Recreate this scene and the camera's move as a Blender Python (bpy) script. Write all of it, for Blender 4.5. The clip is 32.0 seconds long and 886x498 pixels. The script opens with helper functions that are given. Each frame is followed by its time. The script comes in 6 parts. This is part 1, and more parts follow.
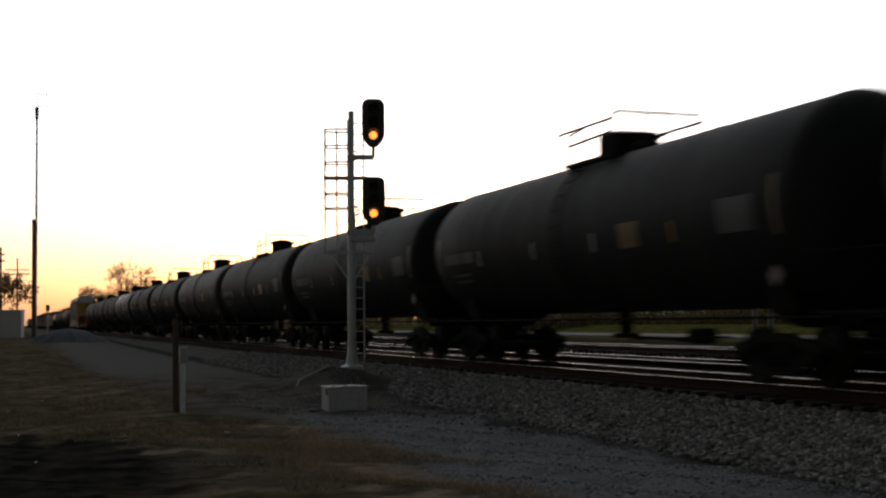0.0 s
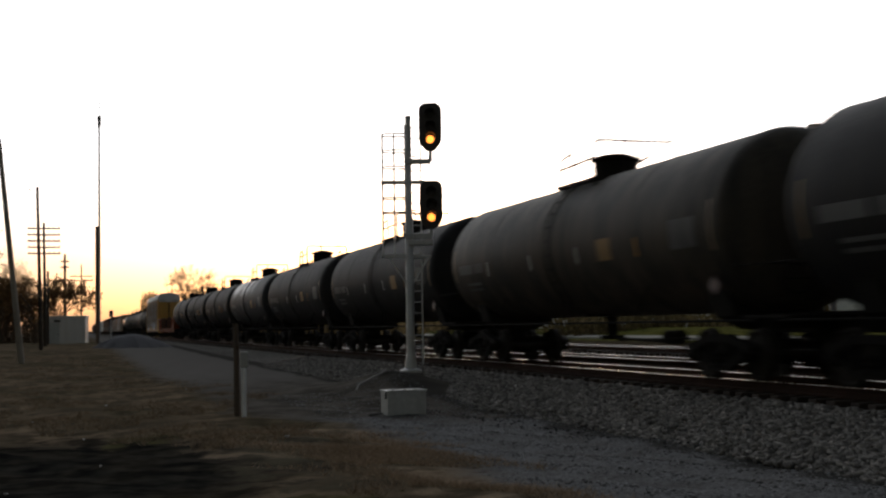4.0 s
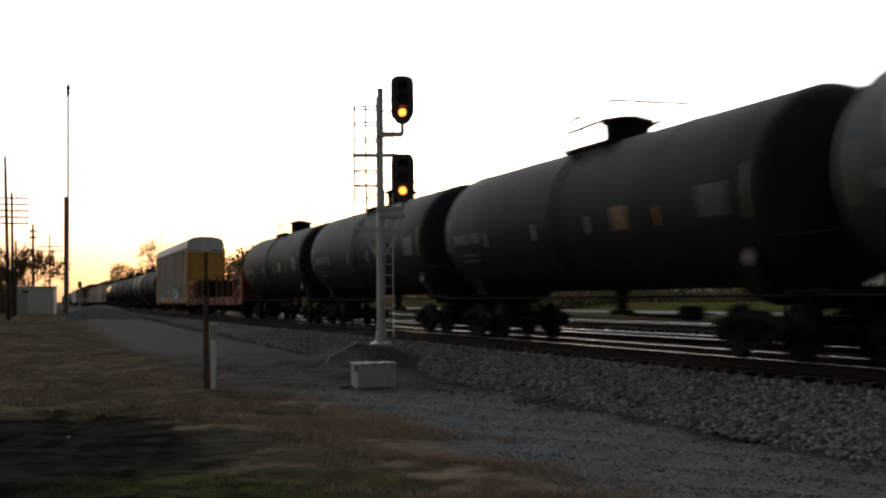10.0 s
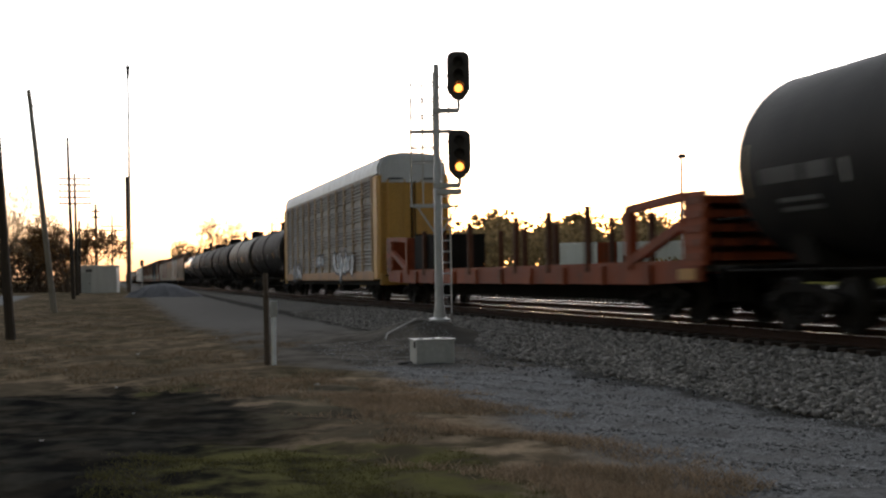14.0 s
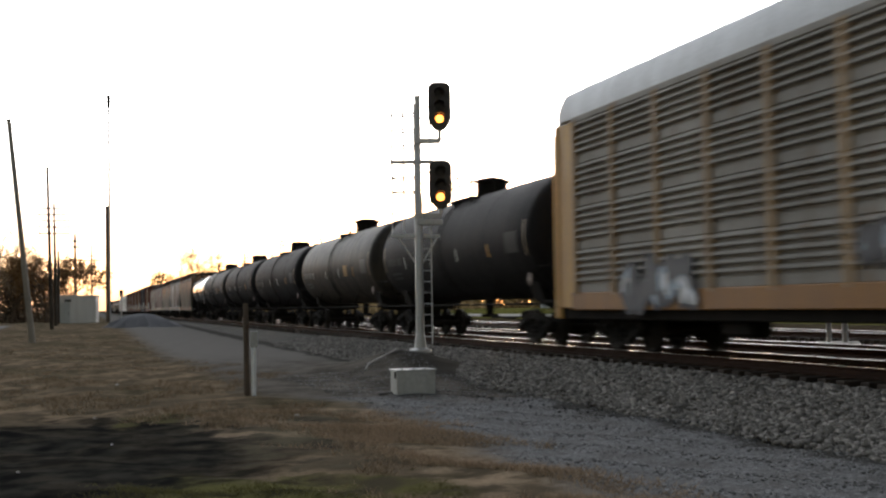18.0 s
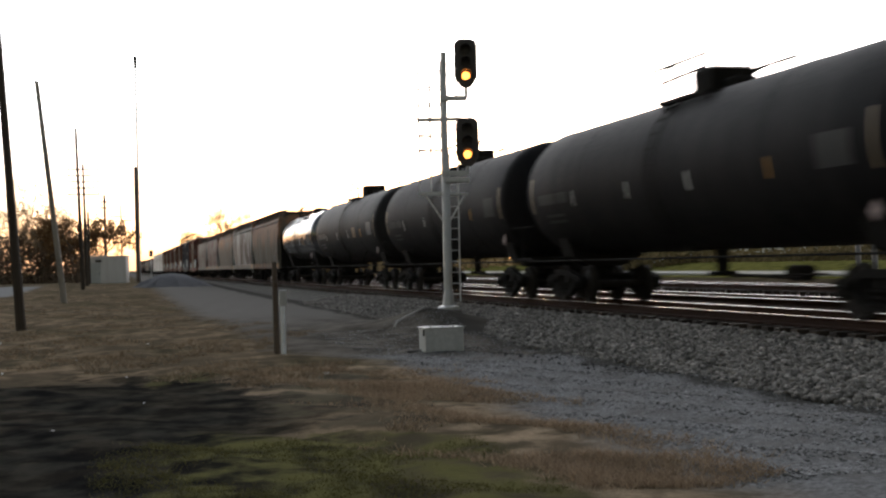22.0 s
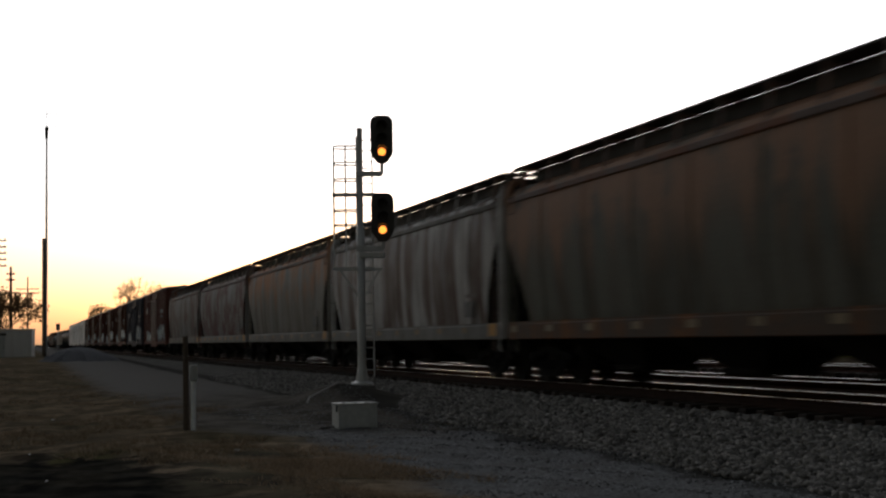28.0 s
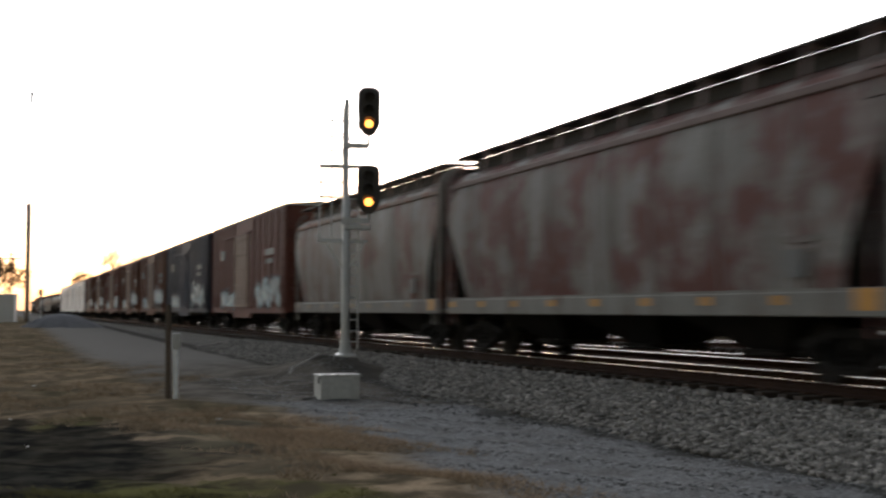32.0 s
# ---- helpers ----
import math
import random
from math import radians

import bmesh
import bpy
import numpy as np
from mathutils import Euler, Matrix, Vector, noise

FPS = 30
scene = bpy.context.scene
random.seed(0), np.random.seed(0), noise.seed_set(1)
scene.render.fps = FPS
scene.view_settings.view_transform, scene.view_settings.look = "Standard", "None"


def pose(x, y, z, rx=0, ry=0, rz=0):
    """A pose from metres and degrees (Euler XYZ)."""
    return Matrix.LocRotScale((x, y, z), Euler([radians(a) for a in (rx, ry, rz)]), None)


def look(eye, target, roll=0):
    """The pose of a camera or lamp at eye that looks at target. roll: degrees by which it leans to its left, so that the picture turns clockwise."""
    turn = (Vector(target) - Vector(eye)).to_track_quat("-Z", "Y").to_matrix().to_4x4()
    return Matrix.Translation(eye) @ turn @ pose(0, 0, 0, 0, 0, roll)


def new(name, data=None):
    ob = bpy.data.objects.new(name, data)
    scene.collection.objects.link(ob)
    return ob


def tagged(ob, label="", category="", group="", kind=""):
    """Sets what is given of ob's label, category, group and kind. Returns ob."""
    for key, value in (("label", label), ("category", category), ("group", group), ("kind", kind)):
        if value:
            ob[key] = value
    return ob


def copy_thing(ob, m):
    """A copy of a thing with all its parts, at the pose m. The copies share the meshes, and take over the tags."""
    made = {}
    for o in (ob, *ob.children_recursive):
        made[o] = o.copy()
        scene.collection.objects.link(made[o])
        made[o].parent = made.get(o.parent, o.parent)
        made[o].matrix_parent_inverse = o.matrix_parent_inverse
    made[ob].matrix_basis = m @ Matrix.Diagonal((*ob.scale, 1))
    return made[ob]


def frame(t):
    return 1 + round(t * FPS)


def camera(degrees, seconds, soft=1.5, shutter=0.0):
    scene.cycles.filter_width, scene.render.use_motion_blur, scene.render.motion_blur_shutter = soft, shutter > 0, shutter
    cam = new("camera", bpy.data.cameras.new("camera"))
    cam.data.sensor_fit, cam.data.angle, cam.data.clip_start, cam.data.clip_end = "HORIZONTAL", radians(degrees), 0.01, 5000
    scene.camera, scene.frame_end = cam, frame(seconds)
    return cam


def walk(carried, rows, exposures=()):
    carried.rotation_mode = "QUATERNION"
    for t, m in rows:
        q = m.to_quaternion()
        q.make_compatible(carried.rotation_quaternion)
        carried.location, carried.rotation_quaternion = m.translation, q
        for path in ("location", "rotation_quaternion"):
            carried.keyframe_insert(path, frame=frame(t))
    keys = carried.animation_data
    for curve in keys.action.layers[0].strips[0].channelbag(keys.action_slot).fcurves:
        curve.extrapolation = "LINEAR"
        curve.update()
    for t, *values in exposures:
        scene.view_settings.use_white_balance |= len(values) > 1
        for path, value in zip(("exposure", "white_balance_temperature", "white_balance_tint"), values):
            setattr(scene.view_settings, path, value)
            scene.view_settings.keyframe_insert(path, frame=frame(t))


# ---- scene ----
cam = camera(39.99, 32.0, soft=2.3, shutter=0.9)
EYE = (0.0, 0.0, 1.65)
RAIL = 0.61            # top of rail
TRACK = 12.25          # track centre; the track runs along y
PACE = 12.3            # train speed, metres per second, towards -y
VIEW = [
    (0, -19.48, 3.43, 0.53), (0.5, -19.01, 3.32, 0.83), (1, -18.53, 2.86, 0.6), (1.5, -17.07, 2.02, 1.11),
    (2, -15.83, 1.89, 1), (2.5, -15.59, 1.84, 1.47), (3, -15.72, 2.15, 1.64), (3.5, -16.27, 3.61, 1.12),
    (5.5, -17.51, 2.58, 0.89), (6, -17.45, 1.9, 0.5), (6.5, -17.63, 2.5, 0.31), (7, -17.54, 3.38, 0.45),
    (7.5, -17.85, 3.84, 0.52), (8, -18.18, 3.05, 0.51), (8.5, -17.9, 3.3, 0.61), (9, -16.64, 3.78, 0.25),
    (9.5, -17.9, 2.98, 0.44), (10, -18.12, 2.37, 0.41), (10.5, -18.05, 3.21, 0.63), (11, -17.41, 1.8, 0.37),
    (11.5, -16.78, 1.58, 0.8), (12, -15.59, 0.64, 0.89), (12.5, -15.66, 1.5, 0.96), (13, -15.22, 1.8, 0.71),
    (13.5, -15.35, 1.69, 0.72), (14, -15.4, 1.27, 0.86), (14.5, -15.99, 1.08, 1.21), (16.5, -17.03, 1.44, 0.57),
    (17, -16.54, 1.8, 0.8), (17.5, -15.81, 1.26, 0.99), (18, -16.3, 2.68, 0.83), (18.5, -15.63, 2.44, 0.35),
    (19, -18.36, 1.12, 0.55), (19.5, -21.68, 3.27, -0.09), (20, -18.68, 3.34, 1.2), (20.5, -17.76, 3.56, 0.75),
    (21, -16.63, 2.24, 2.07), (21.5, -16.31, 2.09, 1.76), (22, -14.99, 0.71, 1.26), (22.5, -16.37, 4.22, 1.41),
    (23, -16.99, 4.11, 1.3), (23.5, -16.22, 4.6, 1.68), (24, -18.37, 4.02, 1.27), (24.5, -19.2, 4.26, 1.71),
    (25, -20.7, 4.93, 1.44), (25.5, -21.28, 5.42, 1.43), (26, -20.04, 5.03, 1.1), (26.5, -19.27, 4.74, 1.11),
    (28.5, -18.91, 4.14, 0.82), (29, -19.38, 5.47, 0.29), (29.5, -18.97, 5.59, 0.59), (30, -19.33, 5.09, 0.08),
    (30.5, -19.9, 3.32, -0.39), (31, -20.07, 2.96, -0.5), (31.5, -19.98, 2.95, -0.3), (31.8, -20.38, 2.95, -0.22), (32, -19.79, 2.94, -0.18)]
LIGHTMETER = [
    (0, -0.08), (1, 0.15), (2, 1.6), (3, 1.6), (3.5, 0.2), (5.5, 1.2), (6, 1.35), (7, 0.85), (8, -0.15), (9, -0.1), (10, 0.6),
    (11, 1.0), (11.5, 1.4), (12, 2.6), (13, 2.35), (14, 1.28), (14.5, 0.9), (16.5, 2.4), (17, 2.3), (18, 1.75), (18.5, 0.9),
    (19, 1.1), (20, 1.0), (21, 0.6), (22, 1.7), (22.5, 0.3), (23, -0.48), (24, -0.65), (25, -0.6), (26, -0.7), (28.5, 0.1),
    (29, -0.2), (30, -0.6), (31, 1.1), (31.7, 1.35), (32, 1.75)]
walk(cam, [(t, pose(*EYE, 90 + p, r, y)) for t, y, p, r in VIEW], LIGHTMETER)

# ---- world and sun: just after sunset, the glow lies behind the train ----
SUN_TURN = -21.0       # degrees from +y, clockwise is negative
SUN_UP = 2.5
world = bpy.data.worlds.new("dusk_sky")
scene.world = world
world.use_nodes = True
wn = world.node_tree.nodes
sky = wn.new("ShaderNodeTexSky")
sky.sky_type = "NISHITA"
sky.sun_disc = False
sky.sun_elevation = radians(SUN_UP)
sky.sun_rotation = radians(-SUN_TURN)
sky.air_density, sky.dust_density, sky.ozone_density = 1.0, 2.4, 1.1
wn["Background"].inputs[1].default_value = 0.21
# thin high haze takes part of the sky's colour
grey = wn.new("ShaderNodeRGBToBW")
haze = wn.new("ShaderNodeMix")
haze.data_type = "RGBA"
tone = wn.new("ShaderNodeMix")
tone.data_type, tone.blend_type = "RGBA", "MULTIPLY"
tone.inputs[0].default_value = 1.0
tone.inputs[7].default_value = (0.965, 1.0, 1.055, 1)
link = world.node_tree.links.new
link(sky.outputs[0], grey.inputs[0])
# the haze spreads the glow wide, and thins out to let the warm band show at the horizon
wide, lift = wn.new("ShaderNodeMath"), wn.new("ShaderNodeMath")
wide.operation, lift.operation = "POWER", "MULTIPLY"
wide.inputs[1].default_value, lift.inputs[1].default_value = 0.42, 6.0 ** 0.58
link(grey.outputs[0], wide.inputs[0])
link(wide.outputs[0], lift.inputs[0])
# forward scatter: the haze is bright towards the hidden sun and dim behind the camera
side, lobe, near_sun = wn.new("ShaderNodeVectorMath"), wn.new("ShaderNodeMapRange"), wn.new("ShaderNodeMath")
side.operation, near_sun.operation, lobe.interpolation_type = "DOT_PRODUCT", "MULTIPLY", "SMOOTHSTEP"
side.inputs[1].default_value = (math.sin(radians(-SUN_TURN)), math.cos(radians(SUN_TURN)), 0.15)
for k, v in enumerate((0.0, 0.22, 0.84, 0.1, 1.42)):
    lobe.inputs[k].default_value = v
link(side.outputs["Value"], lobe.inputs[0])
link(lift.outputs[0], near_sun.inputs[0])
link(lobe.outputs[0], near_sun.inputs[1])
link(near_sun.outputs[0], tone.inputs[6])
way, up, thin = wn.new("ShaderNodeTexCoord"), wn.new("ShaderNodeSeparateXYZ"), wn.new("ShaderNodeMapRange")
thin.interpolation_type = "SMOOTHSTEP"
for k, v in enumerate((0.0, 0.0, 0.16, 0.18, 0.82)):
    thin.inputs[k].default_value = v
link(way.outputs["Generated"], up.inputs[0])
link(way.outputs["Generated"], side.inputs[0])
link(up.outputs[2], thin.inputs[0])
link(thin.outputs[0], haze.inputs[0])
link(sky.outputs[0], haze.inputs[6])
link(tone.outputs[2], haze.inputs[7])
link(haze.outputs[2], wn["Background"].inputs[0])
sun = new("sun", bpy.data.lights.new("sun", "SUN"))
sun.data.energy, sun.data.angle, sun.data.color = 0.25, radians(12), (1.0, 0.72, 0.45)
sd = Vector((math.sin(radians(-SUN_TURN)) * math.cos(radians(SUN_UP)), math.cos(radians(SUN_TURN)) * math.cos(radians(SUN_UP)), math.sin(radians(SUN_UP))))
sun.matrix_world = look(sd * 50, (0, 0, 0))


# ---- materials ----
class Tree:
    """A small writer of shader nodes."""

    def __init__(self, name):
        self.m = bpy.data.materials.new(name)
        self.m.use_nodes = True
        self.t = self.m.node_tree
        self.b = self.t.nodes["Principled BSDF"]
        self.pos = None

    def put(self, socket, v):
        if isinstance(v, bpy.types.NodeSocket):
            self.t.links.new(v, socket)
        elif isinstance(v, (tuple, list)) and len(v) == 3 and socket.type == "RGBA":
            socket.default_value = (*v, 1)
        else:
            socket.default_value = v

    def coords(self, spread=True):
        """Object space, shifted by the object's own random number."""
        if self.pos is None:
            c = self.t.nodes.new("ShaderNodeTexCoord").outputs["Object"]
            if spread:
                v = self.t.nodes.new("ShaderNodeVectorMath")
                self.t.links.new(c, v.inputs[0])
                s = self.math("MULTIPLY", self.rand(), 37.0)
                q = self.t.nodes.new("ShaderNodeCombineXYZ")
                for i in range(3):
                    self.t.links.new(s, q.inputs[i])
                self.t.links.new(q.outputs[0], v.inputs[1])
                c = v.outputs[0]
            self.pos = c
        return self.pos

    def rand(self):
        return self.t.nodes.new("ShaderNodeObjectInfo").outputs["Random"]

    def island(self):
        return self.t.nodes.new("ShaderNodeNewGeometry").outputs["Random Per Island"]

    def math(self, op, a, b=0.0, clamp=False):
        n = self.t.nodes.new("ShaderNodeMath")
        n.operation, n.use_clamp = op, clamp
        self.put(n.inputs[0], a)
        self.put(n.inputs[1], b)
        return n.outputs[0]

    def scaled(self, s):
        n = self.t.nodes.new("ShaderNodeMapping")
        self.t.links.new(self.coords(), n.inputs[0])
        n.inputs["Scale"].default_value = s
        return n.outputs[0]

    def noise(self, scale, detail=4.0, rough=0.55, stretch=None):
        n = self.t.nodes.new("ShaderNodeTexNoise")
        self.t.links.new(self.scaled(stretch) if stretch else self.coords(), n.inputs["Vector"])
        n.inputs["Scale"].default_value, n.inputs["Detail"].default_value, n.inputs["Roughness"].default_value = scale, detail, rough
        return n.outputs["Fac"]

    def cells(self, scale):
        n = self.t.nodes.new("ShaderNodeTexVoronoi")
        self.t.links.new(self.coords(), n.inputs["Vector"])
        n.inputs["Scale"].default_value = scale
        return n

    def span(self, v, a, b, lo=0.0, hi=1.0):
        n = self.t.nodes.new("ShaderNodeMapRange")
        n.interpolation_type = "SMOOTHSTEP"
        for i, w in enumerate((v, a, b, lo, hi)):
            self.put(n.inputs[i], w)
        return n.outputs[0]

    def mix(self, fac, a, b, blend="MIX"):
        n = self.t.nodes.new("ShaderNodeMix")
        n.data_type, n.blend_type = "RGBA", blend
        self.put(n.inputs[0], fac)
        self.put(n.inputs[6], a)
        self.put(n.inputs[7], b)
        return n.outputs[2]

    def axis(self, i):
        n = self.t.nodes.new("ShaderNodeSeparateXYZ")
        self.t.links.new(self.coords(), n.inputs[0])
        return n.outputs[i]

    def done(self, colour, rough=0.6, metal=0.0, bump=None, depth=0.01, spec=0.5):
        self.put(self.b.inputs["Base Color"], colour)
        self.put(self.b.inputs["Roughness"], rough)
        self.put(self.b.inputs["Metallic"], metal)
        self.put(self.b.inputs["Specular IOR Level"], spec)
        if bump is not None:
            n = self.t.nodes.new("ShaderNodeBump")
            n.inputs["Distance"].default_value = depth
            n.inputs["Strength"].default_value = 0.8
            self.put(n.inputs["Height"], bump)
            self.t.links.new(n.outputs[0], self.b.inputs["Normal"])
        return self.m


def painted(name, base, grime, rough=0.5, metal=0.0, streak=0.5, vary=0.2, rust=None, rust_at=0.62, spec=0.3, rust_scale=3.2, rust_big=0.45, high=None):
    """Weathered paint: vertical streaks of grime, blotches, fine grain, and rust where it is given."""
    n = Tree(name)
    s = n.noise(1.0, 5, 0.6, stretch=(1.6, 1.6, 0.12))
    f = n.noise(14.0, 4, 0.6)
    g = n.noise(0.7, 3, 0.5)
    c = n.mix(n.span(s, 0.38, 0.68, 0.0, streak), base, grime)
    c = n.mix(n.span(g, 0.45, 0.75, 0.0, 0.45), c, grime)
    if rust:
        r = n.math("ADD", n.math("MULTIPLY", s, 1 - rust_big), n.math("MULTIPLY", n.noise(rust_scale, 6, 0.65), rust_big))
        w = n.span(r, rust_at - 0.09, rust_at + 0.06, 0.0, 0.9)
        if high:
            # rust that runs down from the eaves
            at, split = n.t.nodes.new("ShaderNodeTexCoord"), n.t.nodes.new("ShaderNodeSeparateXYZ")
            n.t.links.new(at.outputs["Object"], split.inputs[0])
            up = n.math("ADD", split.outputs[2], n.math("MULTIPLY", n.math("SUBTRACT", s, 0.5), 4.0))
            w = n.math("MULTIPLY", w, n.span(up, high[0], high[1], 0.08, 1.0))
        c = n.mix(w, c, rust)
    v = n.math("ADD", n.math("MULTIPLY", n.rand(), 2 * vary), 1.0 - vary)
    k = n.math("MULTIPLY", v, n.span(f, 0.2, 0.8, 0.86, 1.12))
    q = n.t.nodes.new("ShaderNodeVectorMath")
    q.operation = "SCALE"
    n.put(q.inputs[0], c)
    n.put(q.inputs["Scale"], k)
    return n.done(q.outputs[0], n.span(f, 0.2, 0.8, max(0.08, rough - 0.1), rough + 0.12), metal, f, 0.004 if rough > 0.25 else 0.0015, spec)


def spill_sheened(name):
    """Dark tank paint with pale runs of spillage below the hatch, on the upper half of the shell, the sky's sheen
    painted into their colour.
    """
    n = Tree(name)
    at, split = n.t.nodes.new("ShaderNodeTexCoord"), n.t.nodes.new("ShaderNodeSeparateXYZ")
    n.t.links.new(at.outputs["Object"], split.inputs[0])
    runs = n.noise(1.0, 4, 0.6, stretch=(0.3, 2.3, 0.14))
    drip = n.noise(1.0, 3, 0.6, stretch=(0.4, 5.0, 0.1))
    f = n.noise(14.0, 4, 0.6)
    foot = n.math("ADD", split.outputs[2], n.math("MULTIPLY", n.math("SUBTRACT", drip, 0.5), 3.0))
    spill_sheen = n.math("MULTIPLY", n.span(runs, 0.46, 0.55), n.span(foot, 3.0, 4.0))
    along = n.math("MULTIPLY", n.span(split.outputs[1], -5.0, -0.4), n.span(split.outputs[1], 7.6, 6.0))
    spill_sheen = n.math("MULTIPLY", n.math("MULTIPLY", spill_sheen, along), n.span(f, 0.25, 0.7, 0.7, 1.0))
    dull = n.mix(n.span(n.noise(1.0, 5, 0.6, stretch=(1.6, 1.6, 0.12)), 0.38, 0.68, 0.0, 0.8), (0.021, 0.021, 0.023), (0.042, 0.041, 0.042))
    return n.done(n.mix(spill_sheen, dull, (0.5, 0.54, 0.62)), n.span(spill_sheen, 0.0, 0.6, 0.6, 0.3), 0.0, f, 0.004, 0.3)


def glowing(name, colour, power):
    n = Tree(name)
    n.put(n.b.inputs["Emission Color"], colour)
    n.b.inputs["Emission Strength"].default_value = power
    return n.done(colour, 0.3)


TANK = painted("black_tank_paint", (0.022, 0.0215, 0.023), (0.038, 0.035, 0.033), 0.6, streak=0.7, vary=0.15, spec=0.08)
TANK_SOOT = painted("sooty_tank_paint", (0.0125, 0.012, 0.0135), (0.021, 0.0195, 0.02), 0.65, streak=0.7, vary=0.1, spec=0.06)
TANK_WORN = painted("dusty_tank_paint", (0.034, 0.031, 0.028), (0.085, 0.07, 0.055), 0.55, streak=0.8, vary=0.15, spec=0.09)
TANK_STREAK = spill_sheened("streaked_tank_paint")
TANK_SHINY = painted("glossy_tank_paint", (0.2, 0.2, 0.215), (0.1, 0.095, 0.095), 0.12, metal=0.75, streak=0.5, vary=0.1, spec=0.8)
FRAME = painted("grimy_black_underframe", (0.014, 0.013, 0.012), (0.026, 0.022, 0.019), 0.9, spec=0.1)
STEEL = painted("cast_truck_steel", (0.014, 0.013, 0.012), (0.026, 0.022, 0.019), 0.9, spec=0.1)
TREAD = painted("worn_wheel_steel", (0.03, 0.026, 0.023), (0.02, 0.017, 0.015), 0.75, spec=0.15)
PALE = painted("pale_marking", (0.62, 0.62, 0.6), (0.3, 0.28, 0.26), 0.5)
STAKE = painted("white_plastic", (0.85, 0.86, 0.88), (0.6, 0.6, 0.58), 0.45, vary=0.03, streak=0.2)
AMBER = painted("amber_marking", (0.55, 0.26, 0.03), (0.35, 0.17, 0.04), 0.5)
PANEL = painted("worn_amber_panel", (0.34, 0.19, 0.05), (0.16, 0.1, 0.05), 0.5, streak=0.9)
RACK = painted("galvanised_rack_panel", (0.37, 0.35, 0.325), (0.22, 0.195, 0.17), 0.6, rust=(0.27, 0.165, 0.09), rust_at=0.62, spec=0.15)
TAN = painted("dirty_tan_post_paint", (0.4, 0.27, 0.15), (0.26, 0.185, 0.12), 0.6, rust=(0.22, 0.13, 0.08), rust_at=0.64)
YELLOW = painted("rack_yellow_paint", (0.7, 0.41, 0.11), (0.5, 0.29, 0.11), 0.5, rust=(0.22, 0.1, 0.05), rust_at=0.7)
WHITE = painted("rack_white_paint", (0.82, 0.85, 0.9), (0.62, 0.64, 0.67), 0.5)
ORANGE = painted("flatcar_orange_paint", (0.26, 0.052, 0.016), (0.11, 0.035, 0.02), 0.6, rust=(0.12, 0.05, 0.03), spec=0.15)
STAKE_BROWN = painted("rusty_brown_stake_paint", (0.1, 0.04, 0.022), (0.06, 0.032, 0.022), 0.7, spec=0.1)
HOPPER = painted("grey_hopper_paint", (0.28, 0.27, 0.25), (0.12, 0.1, 0.088), 0.6, rust=(0.14, 0.06, 0.045), rust_scale=0.55, rust_big=0.72, rust_at=0.55, vary=0.05, streak=0.85, spec=0.07)
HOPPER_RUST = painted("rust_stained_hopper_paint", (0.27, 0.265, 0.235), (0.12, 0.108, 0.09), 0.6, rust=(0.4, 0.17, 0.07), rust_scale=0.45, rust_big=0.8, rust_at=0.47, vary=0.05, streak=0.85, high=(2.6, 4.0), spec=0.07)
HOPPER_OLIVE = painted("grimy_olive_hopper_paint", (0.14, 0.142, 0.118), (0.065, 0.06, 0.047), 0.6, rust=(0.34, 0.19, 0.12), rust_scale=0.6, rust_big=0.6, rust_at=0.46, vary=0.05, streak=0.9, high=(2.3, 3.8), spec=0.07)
HOPPER_STREAK = painted("streaked_hopper_paint", (0.62, 0.61, 0.59), (0.15, 0.12, 0.105), 0.55, rust=(0.12, 0.065, 0.045), rust_scale=1.0, rust_big=0.25, rust_at=0.52, vary=0.05, streak=1.0, spec=0.07)
HOPPER_MAROON = painted("faded_maroon_patched_hopper_paint", (0.29, 0.28, 0.268), (0.14, 0.125, 0.115), 0.6, rust=(0.14, 0.052, 0.046), rust_scale=0.5, rust_big=0.92, rust_at=0.51, vary=0.05, streak=0.8, spec=0.07)
HOPPER_TOP = painted("hopper_roof_paint", (0.17, 0.13, 0.115), (0.1, 0.065, 0.055), 0.6, rust=(0.22, 0.095, 0.055), rust_at=0.55, spec=0.07)
HOPPER_GREY_TOP = painted("grey_hopper_roof_paint", (0.24, 0.235, 0.22), (0.12, 0.1, 0.09), 0.6, rust=(0.17, 0.09, 0.06), rust_at=0.6, spec=0.07)
HOPPER_PINK_TOP = painted("pinkish_hopper_roof_paint", (0.25, 0.19, 0.18), (0.16, 0.115, 0.105), 0.6, spec=0.07)
BOX_RED = painted("oxide_red_boxcar_paint", (0.15, 0.058, 0.045), (0.085, 0.045, 0.038), 0.6, rust=(0.12, 0.05, 0.03), spec=0.07)
BOX_BLUE = painted("slate_blue_boxcar_paint", (0.05, 0.055, 0.075), (0.09, 0.075, 0.07), 0.6, rust=(0.12, 0.06, 0.04), rust_at=0.66, spec=0.07)
BOX_BROWN = painted("brown_boxcar_paint", (0.14, 0.06, 0.04), (0.08, 0.045, 0.035), 0.6, rust=(0.12, 0.05, 0.03), spec=0.07)
BOX_WHITE = painted("white_reefer_paint", (0.88, 0.89, 0.9), (0.74, 0.74, 0.73), 0.5)
DOOR_PALE = painted("faded_door_paint", (0.34, 0.26, 0.22), (0.2, 0.13, 0.1), 0.6, spec=0.07)
DULL_MAST = painted("dull_grey_mast", (0.34, 0.33, 0.32), (0.22, 0.21, 0.2), 0.6, vary=0.1)
MAST = painted("aluminium_signal_mast", (0.56, 0.56, 0.56), (0.4, 0.4, 0.39), 0.45, metal=0.3, vary=0.05)
